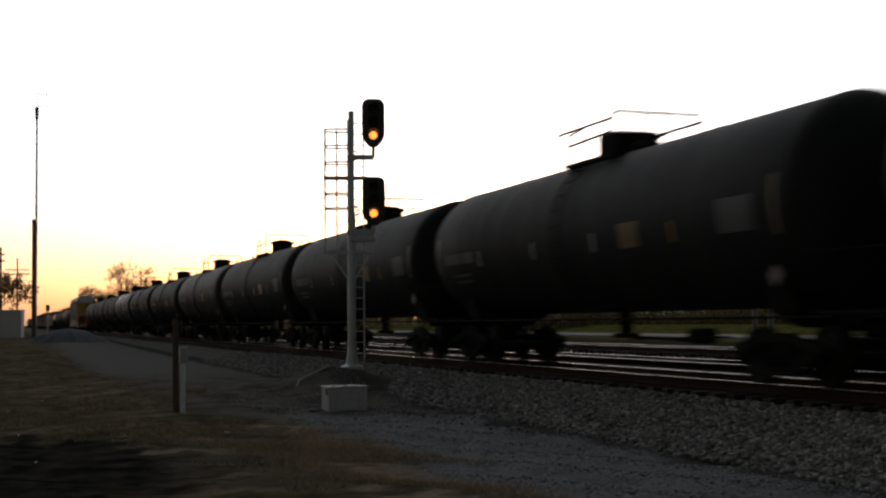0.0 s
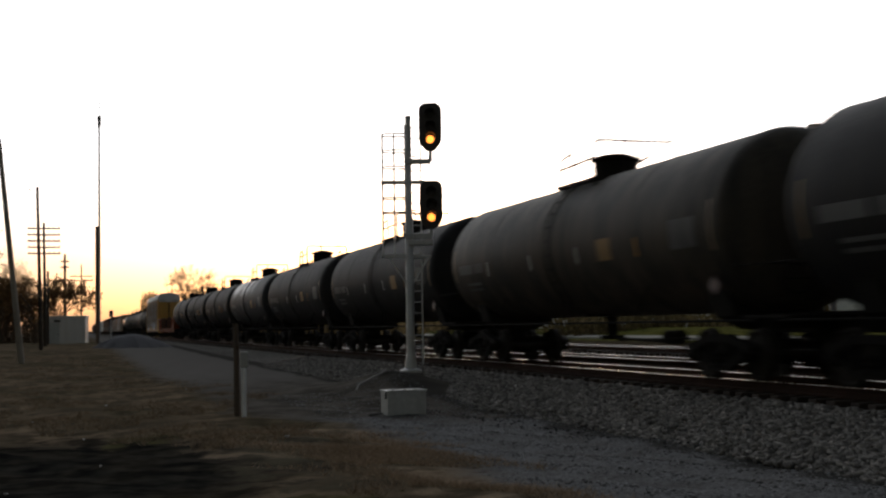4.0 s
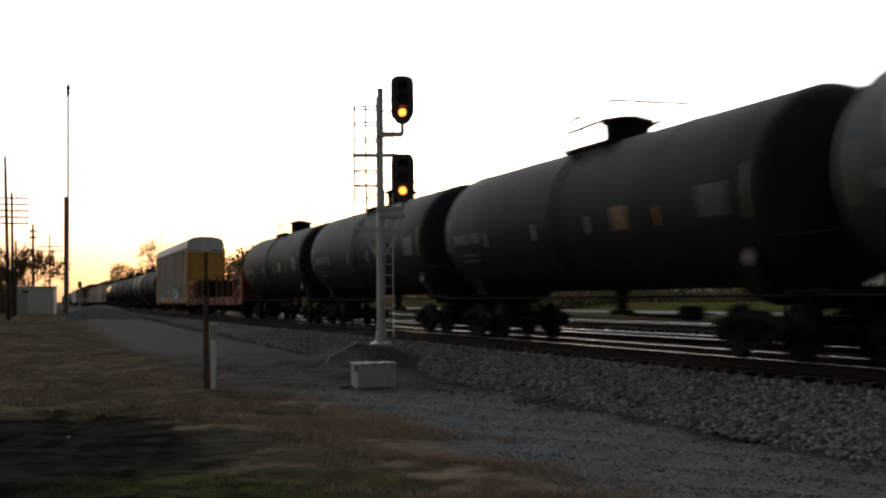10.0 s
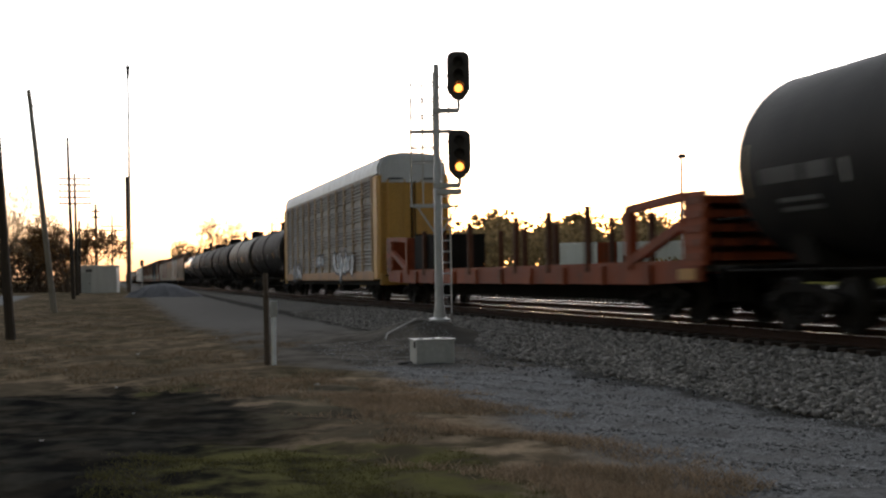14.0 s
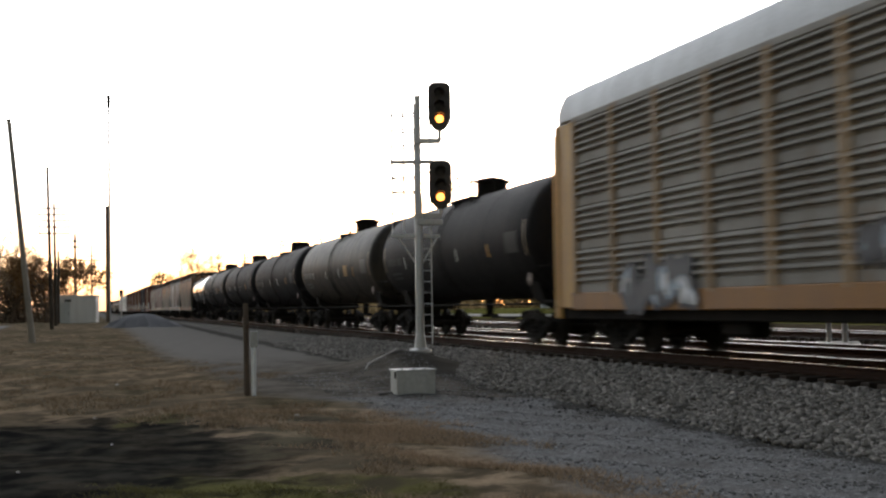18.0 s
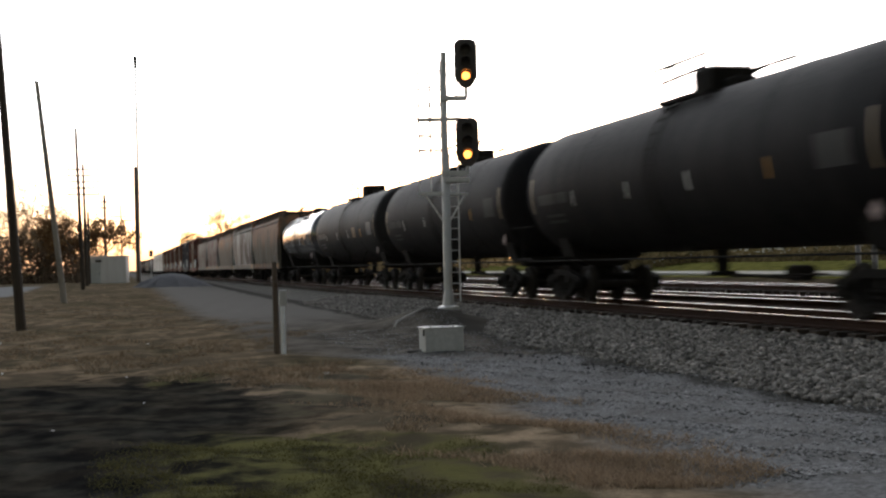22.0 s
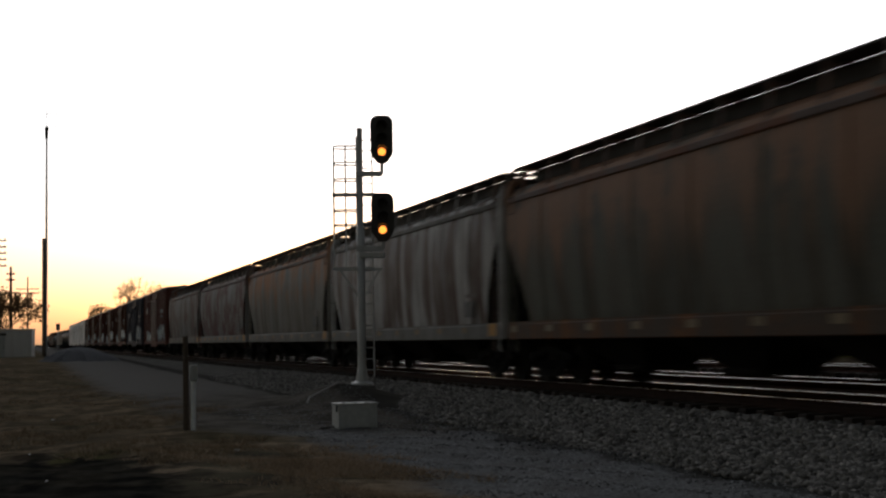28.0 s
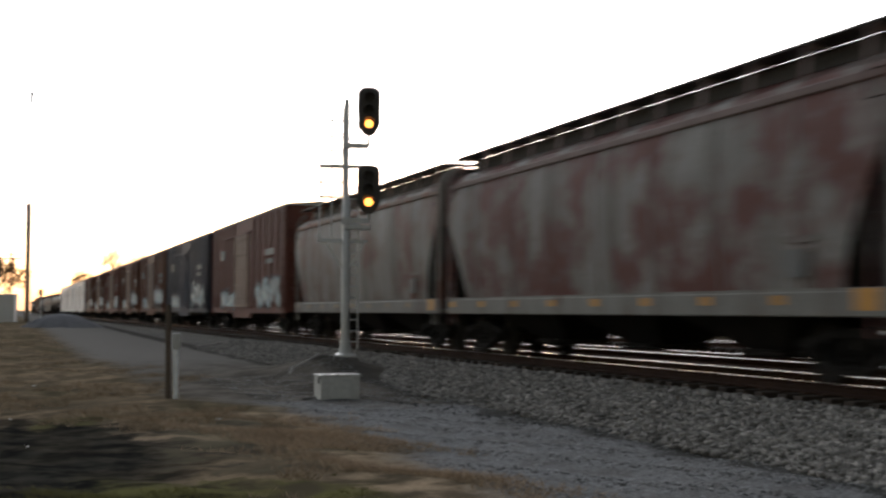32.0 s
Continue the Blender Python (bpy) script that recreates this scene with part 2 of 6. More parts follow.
HOOD = painted("matt_black_signal_head", (0.05, 0.046, 0.043), (0.085, 0.074, 0.066), 0.6, spec=0.2)
# far signal heads, lightened in the colour for the haze before them
HOOD_HAZED = painted("hazed_brown_signal_head", (0.4, 0.31, 0.26), (0.5, 0.42, 0.36), 0.7, spec=0.1)
BOXGREY = painted("grey_relay_box_paint", (0.5, 0.5, 0.48), (0.36, 0.35, 0.33), 0.5, vary=0.05)
DIRTY = painted("soil_stained_concrete", (0.13, 0.12, 0.108), (0.08, 0.072, 0.063), 0.9, spec=0.1)
CONCRETE = painted("rough_concrete", (0.3, 0.29, 0.27), (0.2, 0.19, 0.18), 0.8)
POLE = painted("weathered_pole_wood", (0.085, 0.062, 0.045), (0.15, 0.125, 0.1), 0.8, vary=0.3)
SHED = painted("pale_shed_panel", (0.78, 0.75, 0.72), (0.56, 0.5, 0.46), 0.6)
POLE_PALE = painted("bleached_pole_wood", (0.3, 0.27, 0.23), (0.2, 0.175, 0.145), 0.8, vary=0.1, spec=0.1)
POLE_DARK = painted("dark_creosoted_pole_wood", (0.04, 0.03, 0.022), (0.07, 0.055, 0.042), 0.8, vary=0.2)
WIRE = painted("dark_wire", (0.02, 0.02, 0.02), (0.04, 0.04, 0.04), 0.6)
BARK = painted("grey_brown_bark", (0.09, 0.065, 0.045), (0.15, 0.11, 0.08), 0.85, vary=0.2)
RAILTOP = painted("polished_rail", (0.5, 0.48, 0.46), (0.36, 0.33, 0.3), 0.28, metal=1.0)
RAILWEB = painted("rusty_rail_web", (0.05, 0.027, 0.019), (0.03, 0.019, 0.015), 0.9, spec=0.1)
TIE = painted("creosoted_tie", (0.035, 0.026, 0.02), (0.075, 0.055, 0.042), 0.85, vary=0.35)
AMBER_LIGHT = glowing("amber_signal_lens", (1.0, 0.3, 0.045), 2.2)
RED_LIGHT = glowing("red_signal_lens", (1.0, 0.05, 0.02), 2.5)


def leafy(name, a, b, thin=0.0):
    """Each blade, leaf or stone has its own tone; thin ones let part of the light through."""
    n = Tree(name)
    c = n.mix(n.island(), a, b)
    if thin:
        through_leaf, both = n.t.nodes.new("ShaderNodeBsdfTranslucent"), n.t.nodes.new("ShaderNodeMixShader")
        n.put(through_leaf.inputs[0], c)
        both.inputs[0].default_value = thin
        n.t.links.new(n.b.outputs[0], both.inputs[1])
        n.t.links.new(through_leaf.outputs[0], both.inputs[2])
        n.t.links.new(both.outputs[0], n.t.nodes["Material Output"].inputs[0])
    return n.done(c, 0.95, spec=0.04)


TWIG = leafy("bare_twigs", (0.11, 0.075, 0.045), (0.19, 0.13, 0.075))
LEAF = leafy("dull_autumn_leaves", (0.15, 0.112, 0.058), (0.32, 0.225, 0.11), 0.45)
BRUSH = leafy("olive_brown_brush", (0.1, 0.085, 0.045), (0.22, 0.17, 0.085), 0.35)
RUSSET = leafy("russet_leaves", (0.13, 0.075, 0.035), (0.26, 0.16, 0.08), 0.3)
THICKET = leafy("grey_brown_brush", (0.1, 0.08, 0.06), (0.2, 0.15, 0.105), 0.15)
DRY = leafy("dry_grass_blades", (0.13, 0.098, 0.065), (0.34, 0.255, 0.17), 0.15)
# far twigs, with the haze of distance put into their paled colour
HAZY = leafy("haze_paled_twigs", (0.24, 0.18, 0.12), (0.4, 0.3, 0.2))
FINE = leafy("fine_lane_gravel", (0.09, 0.088, 0.087), (0.33, 0.33, 0.335))
GREEN = leafy("short_green_grass", (0.075, 0.07, 0.03), (0.13, 0.12, 0.045), 0.2)
RUSTY = leafy("rust_brown_dead_grass", (0.2, 0.145, 0.1), (0.44, 0.33, 0.225), 0.2)
STONE = leafy("crushed_ballast", (0.1, 0.093, 0.086), (0.32, 0.3, 0.278))
DARKSTONE = leafy("dark_grit", (0.03, 0.03, 0.032), (0.1, 0.1, 0.1))


def earth():
    """Dry grass, a gravel track beside the line, burnt black soil and a patch of green, in one ground."""
    n = Tree("ground_cover")
    n.coords(False)
    x, y = n.axis(0), n.axis(1)
    big, mid, fine = n.noise(0.35, 5, 0.6), n.noise(1.7, 5, 0.6), n.noise(17.0, 5, 0.7)
    wob = n.math("MULTIPLY", n.math("SUBTRACT", big, 0.5), 3.0)
    wob2 = n.math("MULTIPLY", n.math("SUBTRACT", mid, 0.5), 1.9)
    xe = n.math("ADD", n.math("ADD", x, wob), wob2)
    ye = n.math("ADD", n.math("ADD", y, n.math("MULTIPLY", wob, 3.2)), n.math("MULTIPLY", wob2, 1.6))
    blot = n.noise(0.9, 4, 0.6)
    straw = n.mix(n.span(mid, 0.38, 0.62), (0.08, 0.064, 0.045), (0.26, 0.196, 0.132))
    straw = n.mix(n.span(blot, 0.48, 0.58, 0.0, 0.65), straw, (0.075, 0.062, 0.044))
    straw = n.mix(n.span(n.math("ADD", n.math("MULTIPLY", big, 0.6), n.math("MULTIPLY", mid, 0.4)), 0.51, 0.6, 0.0, 0.7), straw, (0.055, 0.048, 0.036))
    grav = n.mix(n.span(fine, 0.3, 0.72), (0.11, 0.108, 0.108), (0.275, 0.275, 0.28))
    grav = n.mix(n.span(mid, 0.42, 0.68, 0.0, 0.6), grav, (0.115, 0.108, 0.1))
    black = n.mix(n.span(mid, 0.35, 0.7), (0.01, 0.01, 0.01), (0.04, 0.038, 0.032))
    ash = n.mix(n.span(blot, 0.4, 0.6), (0.03, 0.028, 0.025), (0.1, 0.088, 0.062))
    green = n.mix(n.span(mid, 0.34, 0.62), (0.055, 0.05, 0.03), (0.105, 0.1, 0.04))
    rusty = n.mix(n.span(fine, 0.3, 0.7), (0.2, 0.152, 0.106), (0.4, 0.305, 0.21))
    sward = n.noise(0.22, 4, 0.6, stretch=(1.6, 0.5, 1.0))
    straw = n.mix(n.span(sward, 0.47, 0.62, 0.0, 0.7), straw, n.mix(n.span(mid, 0.35, 0.65), (0.045, 0.04, 0.026), (0.1, 0.085, 0.052)))
    straw = n.mix(n.span(fine, 0.35, 0.75, 0.0, 0.45), straw, (0.075, 0.06, 0.042))
    c = straw

    def zone(x0, x1, y0, y1, soft=0.7):
        """A patch of ground with a ragged edge."""
        w = n.math("MULTIPLY", n.span(xe, x0, x0 + soft), n.span(xe, x1 + soft, x1))
        return n.math("MULTIPLY", w, n.math("MULTIPLY", n.span(ye, y0, y0 + 1.5 * soft), n.span(ye, y1 + 1.5 * soft, y1)))

    c = n.mix(n.math("MULTIPLY", zone(0.6, 3.2, 12.6, 18.0), 0.85), c, ash)
    c = n.mix(n.math("MULTIPLY", zone(-24.0, 1.0, -2.0, 18.4, 1.4), n.span(blot, 0.6, 0.44, 0.85, 1.0)), c, black)
    c = n.mix(n.math("MULTIPLY", zone(0.3, 3.0, -2.0, 11.4, 0.6), n.span(mid, 0.38, 0.56, 0.35, 0.95)), c, green)
    c = n.mix(n.math("MULTIPLY", zone(0.5, 1.4, 18.6, 19.6, 0.4), 0.6), c, green)
    c = n.mix(n.math("MULTIPLY", zone(3.2, 4.5, 5.0, 19.0, 0.6), n.span(mid, 0.42, 0.62, 0.1, 0.75)), c, rusty)
    c = n.mix(n.math("MULTIPLY", zone(1.6, 4.2, 16.8, 18.6, 0.6), n.span(mid, 0.42, 0.62, 0.1, 0.7)), c, rusty)
    # past the relay box the bare dirt widens towards the marker post
    widen = n.span(y, 20.0, 24.5, 0.0, 1.3)
    near = n.math("MULTIPLY", n.span(n.math("ADD", n.math("ADD", n.math("ADD", x, wob2), n.math("MULTIPLY", wob, 0.5)), widen), 3.9, 4.9), n.span(x, 13.0, 11.0))
    dim = n.mix(n.span(blot, 0.35, 0.65), (0.07, 0.063, 0.055), (0.145, 0.131, 0.115))
    lane_far = n.mix(n.span(ye, 19.5, 22.5), grav, n.mix(n.span(ye, 30.0, 44.0), dim, (0.16, 0.15, 0.14)))
    far = n.math("MULTIPLY", n.span(n.math("ADD", x, wob2), 2.0, 3.4), n.span(ye, 36.0, 44.0))
    far = n.math("MULTIPLY", far, n.span(x, 13.0, 11.0))
    c = n.mix(n.math("MAXIMUM", near, far), c, lane_far)
    # darker strip along the foot of the ballast
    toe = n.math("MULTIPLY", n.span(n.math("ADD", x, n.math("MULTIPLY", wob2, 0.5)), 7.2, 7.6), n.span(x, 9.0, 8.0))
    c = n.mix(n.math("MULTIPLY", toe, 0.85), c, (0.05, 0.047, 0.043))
    c = n.mix(n.span(x, 11.0, 13.0), c, n.mix(n.span(mid, 0.4, 0.7), (0.045, 0.035, 0.026), (0.085, 0.07, 0.045)))
    verge = n.span(x, 26.6, 27.2)
    c = n.mix(verge, c, n.mix(n.span(mid, 0.35, 0.65), (0.07, 0.07, 0.022), (0.14, 0.135, 0.04)))
    lane = n.math("MULTIPLY", n.span(x, -6.0, -7.0), n.math("MULTIPLY", n.span(y, 78.0, 82.0), n.span(y, 118.0, 112.0)))
    c = n.mix(lane, c, (0.2, 0.2, 0.2))
    h = n.math("ADD", n.math("MULTIPLY", fine, 0.4), n.math("MULTIPLY", mid, 0.6))
    return n.done(c, 1.0, bump=h, depth=0.08, spec=0.0)


def gravel(name, a, b, oily=False):
    n = Tree(name)
    n.coords(False)
    v = n.cells(16.0)
    c = n.mix(n.math("MULTIPLY", v.outputs["Distance"], 1.6, True), b, a)
    c = n.mix(n.span(n.noise(0.8, 4), 0.4, 0.7, 0.0, 0.5), c, a)
    if oily:
        c = n.mix(n.span(n.axis(0), 10.4, 10.55), c, n.mix(n.noise(1.5), (0.03, 0.021, 0.016), (0.065, 0.045, 0.034)))
    return n.done(c, 0.9, bump=v.outputs["Distance"], depth=0.05, spec=0.06)


GROUND = earth()
BALLAST = gravel("ballast_bed", (0.07, 0.066, 0.06), (0.23, 0.22, 0.2), True)
PILE = gravel("grey_gravel_pile", (0.13, 0.13, 0.14), (0.24, 0.24, 0.25))


# ---- mesh helpers ----
class Solid:
    """Collects closed pieces of one part."""

    def __init__(self):
        self.v, self.f = [], []

    def add(self, verts, faces):
        k = len(self.v)
        self.v += [tuple(p) for p in verts]
        self.f += [tuple(i + k for i in q) for q in faces]
        return self

    def box(self, cx, cy, cz, sx, sy, sz, b=0.0, turn=None):
        """A box of size sx, sy, sz with edges chamfered by b."""
        hx, hy, hz = sx / 2, sy / 2, sz / 2
        b = min(b, 0.45 * min(sx, sy, sz))
        if b <= 0:
            vs = [(x, y, z) for x in (-hx, hx) for y in (-hy, hy) for z in (-hz, hz)]
            fs = [(0, 1, 3, 2), (4, 6, 7, 5), (0, 4, 5, 1), (2, 3, 7, 6), (0, 2, 6, 4), (1, 5, 7, 3)]
        else:
            vs, ix = [], {}
            for x in (-1, 1):
                for y in (-1, 1):
                    for z in (-1, 1):
                        for a in range(3):
                            ix[x, y, z, a] = len(vs)
                            d = [b, b, b]
                            d[a] = 0
                            vs.append((x * (hx - d[0]), y * (hy - d[1]), z * (hz - d[2])))
            fs = []
            for a in range(3):
                o, p = [k for k in range(3) if k != a]
                for s in (-1, 1):
                    loop = []
                    for u, w in ((-1, -1), (1, -1), (1, 1), (-1, 1)):
                        k = [0, 0, 0]
                        k[a], k[o], k[p] = s, u, w
                        loop.append(ix[(*k, a)])
                    fs.append(loop if (s > 0) == (a != 1) else loop[::-1])
                for u in (-1, 1):
                    for w in (-1, 1):
                        e = []
                        for s in (-1, 1):
                            k = [0, 0, 0]
                            k[a], k[o], k[p] = s, u, w
                            e.append((ix[(*k, o)], ix[(*k, p)]))
                        fs.append((e[0][0], e[1][0], e[1][1], e[0][1]))
            for x in (-1, 1):
                for y in (-1, 1):
                    for z in (-1, 1):
                        fs.append(tuple(ix[x, y, z, a] for a in range(3)))
        m = Matrix.Translation((cx, cy, cz)) @ (turn or Matrix())
        return self.add([m @ Vector(p) for p in vs], fs)

    def beam(self, p, q, w, h, b=0.0):
        """A bar of w x h section from p to q; h lies near the vertical."""
        p, q = Vector(p), Vector(q)
        d = q - p
        y = d.normalized()
        up = Vector((0, 0, 1)) if abs(y.z) < 0.95 else Vector((1, 0, 0))
        x = y.cross(up).normalized()
        z = x.cross(y)
        m = Matrix((x, y, z)).transposed().to_4x4()
        return self.box(*((p + q) / 2), w, d.length, h, b, m)

    def rod(self, p, q, r, r2=None, n=8, caps=True):
        p, q = Vector(p), Vector(q)
        r2 = r if r2 is None else r2
        d = (q - p).normalized()
        a = d.cross(Vector((0, 0, 1)) if abs(d.z) < 0.9 else Vector((1, 0, 0))).normalized()
        c = d.cross(a)
        vs = []
        for o, k in ((p, r), (q, r2)):
            vs += [o + (a * math.cos(6.2832 * i / n) + c * math.sin(6.2832 * i / n)) * k for i in range(n)]
        fs = [(i, (i + 1) % n, n + (i + 1) % n, n + i) for i in range(n)]
        if caps:
            fs += [tuple(range(n))[::-1], tuple(range(n, 2 * n))]
        return self.add(vs, fs)

    def path(self, pts, r, n=6):
        """A bent tube in one piece."""
        pts = [Vector(p) for p in pts]
        loops = []
        for i, p in enumerate(pts):
            d = (pts[min(i + 1, len(pts) - 1)] - pts[max(i - 1, 0)]).normalized()
            a = d.cross(Vector((0, 0, 1)) if abs(d.z) < 0.9 else Vector((1, 0.3, 0))).normalized()
            if loops:
                last = loops[-1][0] - pts[i - 1]
                a = (last - d * last.dot(d)).normalized()
            c = d.cross(a)
            loops.append([p + (a * math.cos(6.2832 * k / n) + c * math.sin(6.2832 * k / n)) * r for k in range(n)])
        return self.rings(loops)

    def lathe(self, prof, n=24, axis="z", at=(0, 0, 0)):
        """Turns a profile of (radius, along) about an axis."""
        vs, fs = [], []
        for r, a in prof:
            for i in range(n):
                c, s = r * math.cos(6.2832 * i / n), r * math.sin(6.2832 * i / n)
                p = {"z": (c, s, a), "y": (c, a, s), "x": (a, c, s)}[axis]
                vs.append(Vector(p) + Vector(at))
        for k in range(len(prof) - 1):
            fs += [(k * n + i, k * n + (i + 1) % n, (k + 1) * n + (i + 1) % n, (k + 1) * n + i) for i in range(n)]
        if prof[0][0] > 1e-4:
            fs.append(tuple(range(n)))
        if prof[-1][0] > 1e-4:
            fs.append(tuple(range((len(prof) - 1) * n, len(prof) * n)))
        return self.add(vs, fs)

    def prism(self, outline, y0, y1):
        """An outline of (x, z) drawn out along y."""
        n = len(outline)
        vs = [(x, y0, z) for x, z in outline] + [(x, y1, z) for x, z in outline]
        fs = [(i, (i + 1) % n, n + (i + 1) % n, n + i) for i in range(n)] + [tuple(range(n))[::-1], tuple(range(n, 2 * n))]
        return self.add(vs, fs)

    def slab(self, outline, x0, x1):
        """An outline of (y, z) drawn out along x."""
        n = len(outline)
        vs = [(x0, y, z) for y, z in outline] + [(x1, y, z) for y, z in outline]
        fs = [(i, (i + 1) % n, n + (i + 1) % n, n + i) for i in range(n)] + [tuple(range(n))[::-1], tuple(range(n, 2 * n))]
        return self.add(vs, fs)

    def rings(self, loops, closed=True):
        n = len(loops[0])
        vs = [p for l in loops for p in l]
        fs = []
        for k in range(len(loops) - 1):
            fs += [(k * n + i, k * n + (i + 1) % n, (k + 1) * n + (i + 1) % n, (k + 1) * n + i) for i in range(n)]
        if closed:
            fs += [tuple(range(n))[::-1], tuple(range((len(loops) - 1) * n, len(loops) * n))]
        return self.add(vs, fs)

    def mesh(self, name, material, smooth=35):
        me = bpy.data.meshes.new(name)
        me.from_pydata(self.v, [], self.f)
        bm = bmesh.new()
        bm.from_mesh(me)
        bmesh.ops.recalc_face_normals(bm, faces=bm.faces)
        bm.to_mesh(me)
        bm.free()
        if smooth:
            me.polygons.foreach_set("use_smooth", [True] * len(me.polygons))
            me.set_sharp_from_angle(angle=radians(smooth))
        me.materials.append(material)
        return me


def part(name, solid, material, parent, label="", at=None, smooth=35):
    """One mesh object under a thing or a part. solid: a Solid, or a mesh to share."""
    me = solid if isinstance(solid, bpy.types.Mesh) else solid.mesh(name, material, smooth)
    ob = new(name, me)
    ob.parent = parent
    if at is not None:
        ob.location = at
    return tagged(ob, label) if label else ob


def thing(name, label, category, group="", kind="", at=(0, 0, 0), turn=0.0):
    ob = new(name)
    ob.empty_display_size = 0.3
    ob.matrix_basis = pose(*at, 0, 0, turn)
    return tagged(ob, label, category, group, kind)


def quick(name, verts, faces, material):
    """A large joined mesh from arrays, all faces with the same number of corners."""
    verts, faces = np.asarray(verts, np.float32), np.asarray(faces, np.int32)
    me = bpy.data.meshes.new(name)
    me.vertices.add(len(verts))
    me.vertices.foreach_set("co", verts.ravel())
    k = faces.shape[1]
    me.loops.add(faces.size)
    me.loops.foreach_set("vertex_index", faces.ravel())
    me.polygons.add(len(faces))
    me.polygons.foreach_set("loop_start", np.arange(0, faces.size, k, dtype=np.int32))
    me.update(calc_edges=True)
    me.materials.append(material)
    return me


# ---- ground ----
def height(x, y):
    """The lie of the land: flat by the camera, a little higher far off, a heap of dirt at the signal's foot."""
    far = np.clip((y - 30) / 90, 0, 1) ** 1.5 * 0.5 * np.clip((14 - x) / 8, 0, 1)
    heap = 0.5 * np.exp(-(((x - 7.9) / 1.4) ** 2 + ((y - 30.6) / 2.6) ** 2)) + 0.12 * np.exp(-(((x - 6.9) / 1.0) ** 2 + ((y - 25.6) / 1.4) ** 2))
    bumps = 0.03 * np.sin(x * 1.9 + 0.7 * np.sin(y * 0.8)) * np.sin(y * 1.3 + 0.5) + 0.018 * np.sin(x * 5.1 + y * 3.3)
    bumps = bumps * np.clip((x < 8.0) * 1.0, 0, 1)
    bank = np.interp(x, [20.4, 21.2, 24.5, 33, 38, 45], [0, 0.45, 0.5, 1.4, 0.4, 0])
    return far + heap + bumps + bank


def ground():
    xs = np.concatenate([[-4000, -1500, -600, -250, -120, -70, -45, -30, -22, -17], np.arange(-13, -4, 0.8), np.arange(-4, 9.01, 0.25), np.arange(10, 40, 1.0), [42, 45, 60, 90, 140, 250, 600, 1500, 4000]])
    ys = np.concatenate([[-4000, -1200, -400, -150, -60, -30, -15, -6, 0, 4], np.arange(6, 46, 0.3), np.arange(46, 80, 1.5), np.arange(82, 150, 5.0), [170, 200, 260, 350, 500, 800, 1500, 2500, 4000]])
    X, Y = np.meshgrid(xs, ys)
    v = np.stack([X, Y, height(X, Y)], -1).reshape(-1, 3)
    a, b = len(xs), len(ys)
    i = (np.arange(b - 1)[:, None] * a + np.arange(a - 1)).ravel()
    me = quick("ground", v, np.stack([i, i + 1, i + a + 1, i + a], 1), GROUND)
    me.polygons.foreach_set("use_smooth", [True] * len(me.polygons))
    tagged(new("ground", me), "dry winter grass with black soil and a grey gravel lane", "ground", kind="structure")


ground()


def ballast():
    bed = [(7.9, -0.05), (8.6, 0.11), (9.5, 0.25), (10.15, 0.335), (10.42, 0.345), (10.66, 0.29), (18.0, 0.3), (18.6, 0.36), (20.6, 0.1), (21.0, -0.05)]
    ys = list(np.arange(-60, 8, 4.0)) + list(np.arange(8, 60, 0.5)) + list(np.arange(60, 1400, 20.0))
    loops = []
    for y in ys:
        w = [0.12 * noise.noise(Vector((k * 3.1, y * 0.6, 0))) for k in range(3)]
        loops.append([(x + (w[0] if k < 3 else 0), y, z + (w[1] * 0.25 if 0 < k < 3 else 0)) for k, (x, z) in enumerate(bed)] + [(21.0, y, -0.4), (7.9, y, -0.4)])
    tagged(new("ballast_bed", Solid().rings(loops).mesh("ballast_bed", BALLAST)), "grey crushed stone ballast under two railway tracks", "ballast", kind="structure")


ballast()


def stones(name, label, count, area, size, material, seed, kind="stuff", flat=0.7):
    """Loose crushed stones, each a jittered block, laid on the bed."""
    rng = np.random.default_rng(seed)
    base = np.array([(x, y, z) for x in (-1, 1) for y in (-1, 1) for z in (-1, 1)], float) * 0.5
    quads = np.array([(0, 1, 3, 2), (4, 6, 7, 5), (0, 4, 5, 1), (2, 3, 7, 6), (0, 2, 6, 4), (1, 5, 7, 3)])
    p = area(rng, count)
    n = len(p)
    s = rng.uniform(size[0], size[1], (n, 1, 1)) * rng.uniform(0.55, 1.25, (n, 1, 3))
    v = base[None] * (1 + rng.uniform(-0.35, 0.35, (n, 8, 3))) * s
    a, b = rng.uniform(0, 6.28, n), rng.uniform(-0.6, 0.6, n)
    ca, sa, cb, sb = np.cos(a), np.sin(a), np.cos(b), np.sin(b)
    x, y, z = v[..., 0], v[..., 1], v[..., 2] * flat
    y, z = y * cb[:, None] - z * sb[:, None], y * sb[:, None] + z * cb[:, None]
    x, y = x * ca[:, None] - y * sa[:, None], x * sa[:, None] + y * ca[:, None]
    v = np.stack([x, y, z], -1) + p[:, None, :]
    f = (quads[None] + 8 * np.arange(n)[:, None, None]).reshape(-1, 4)
    tagged(new(name, quick(name, v.reshape(-1, 3), f, material)), label, name.replace("_", " "), kind=kind)


def bed_height(x):
    return np.interp(x, [7.0, 7.9, 8.6, 9.5, 10.15, 10.42, 10.66], [0.0, 0.0, 0.11, 0.25, 0.335, 0.345, 0.29])


def shoulder(rng, n):
    y = 9 + 46 * rng.random(n) ** 1.7
    x = 7.7 + 2.8 * rng.random(n) ** 0.8
    return np.stack([x, y, bed_height(x) + rng.uniform(-0.01, 0.03, n)], -1)


stones("ballast_stones", "loose grey crushed stones on the track shoulder", 36000, shoulder, (0.035, 0.085), STONE, 5)


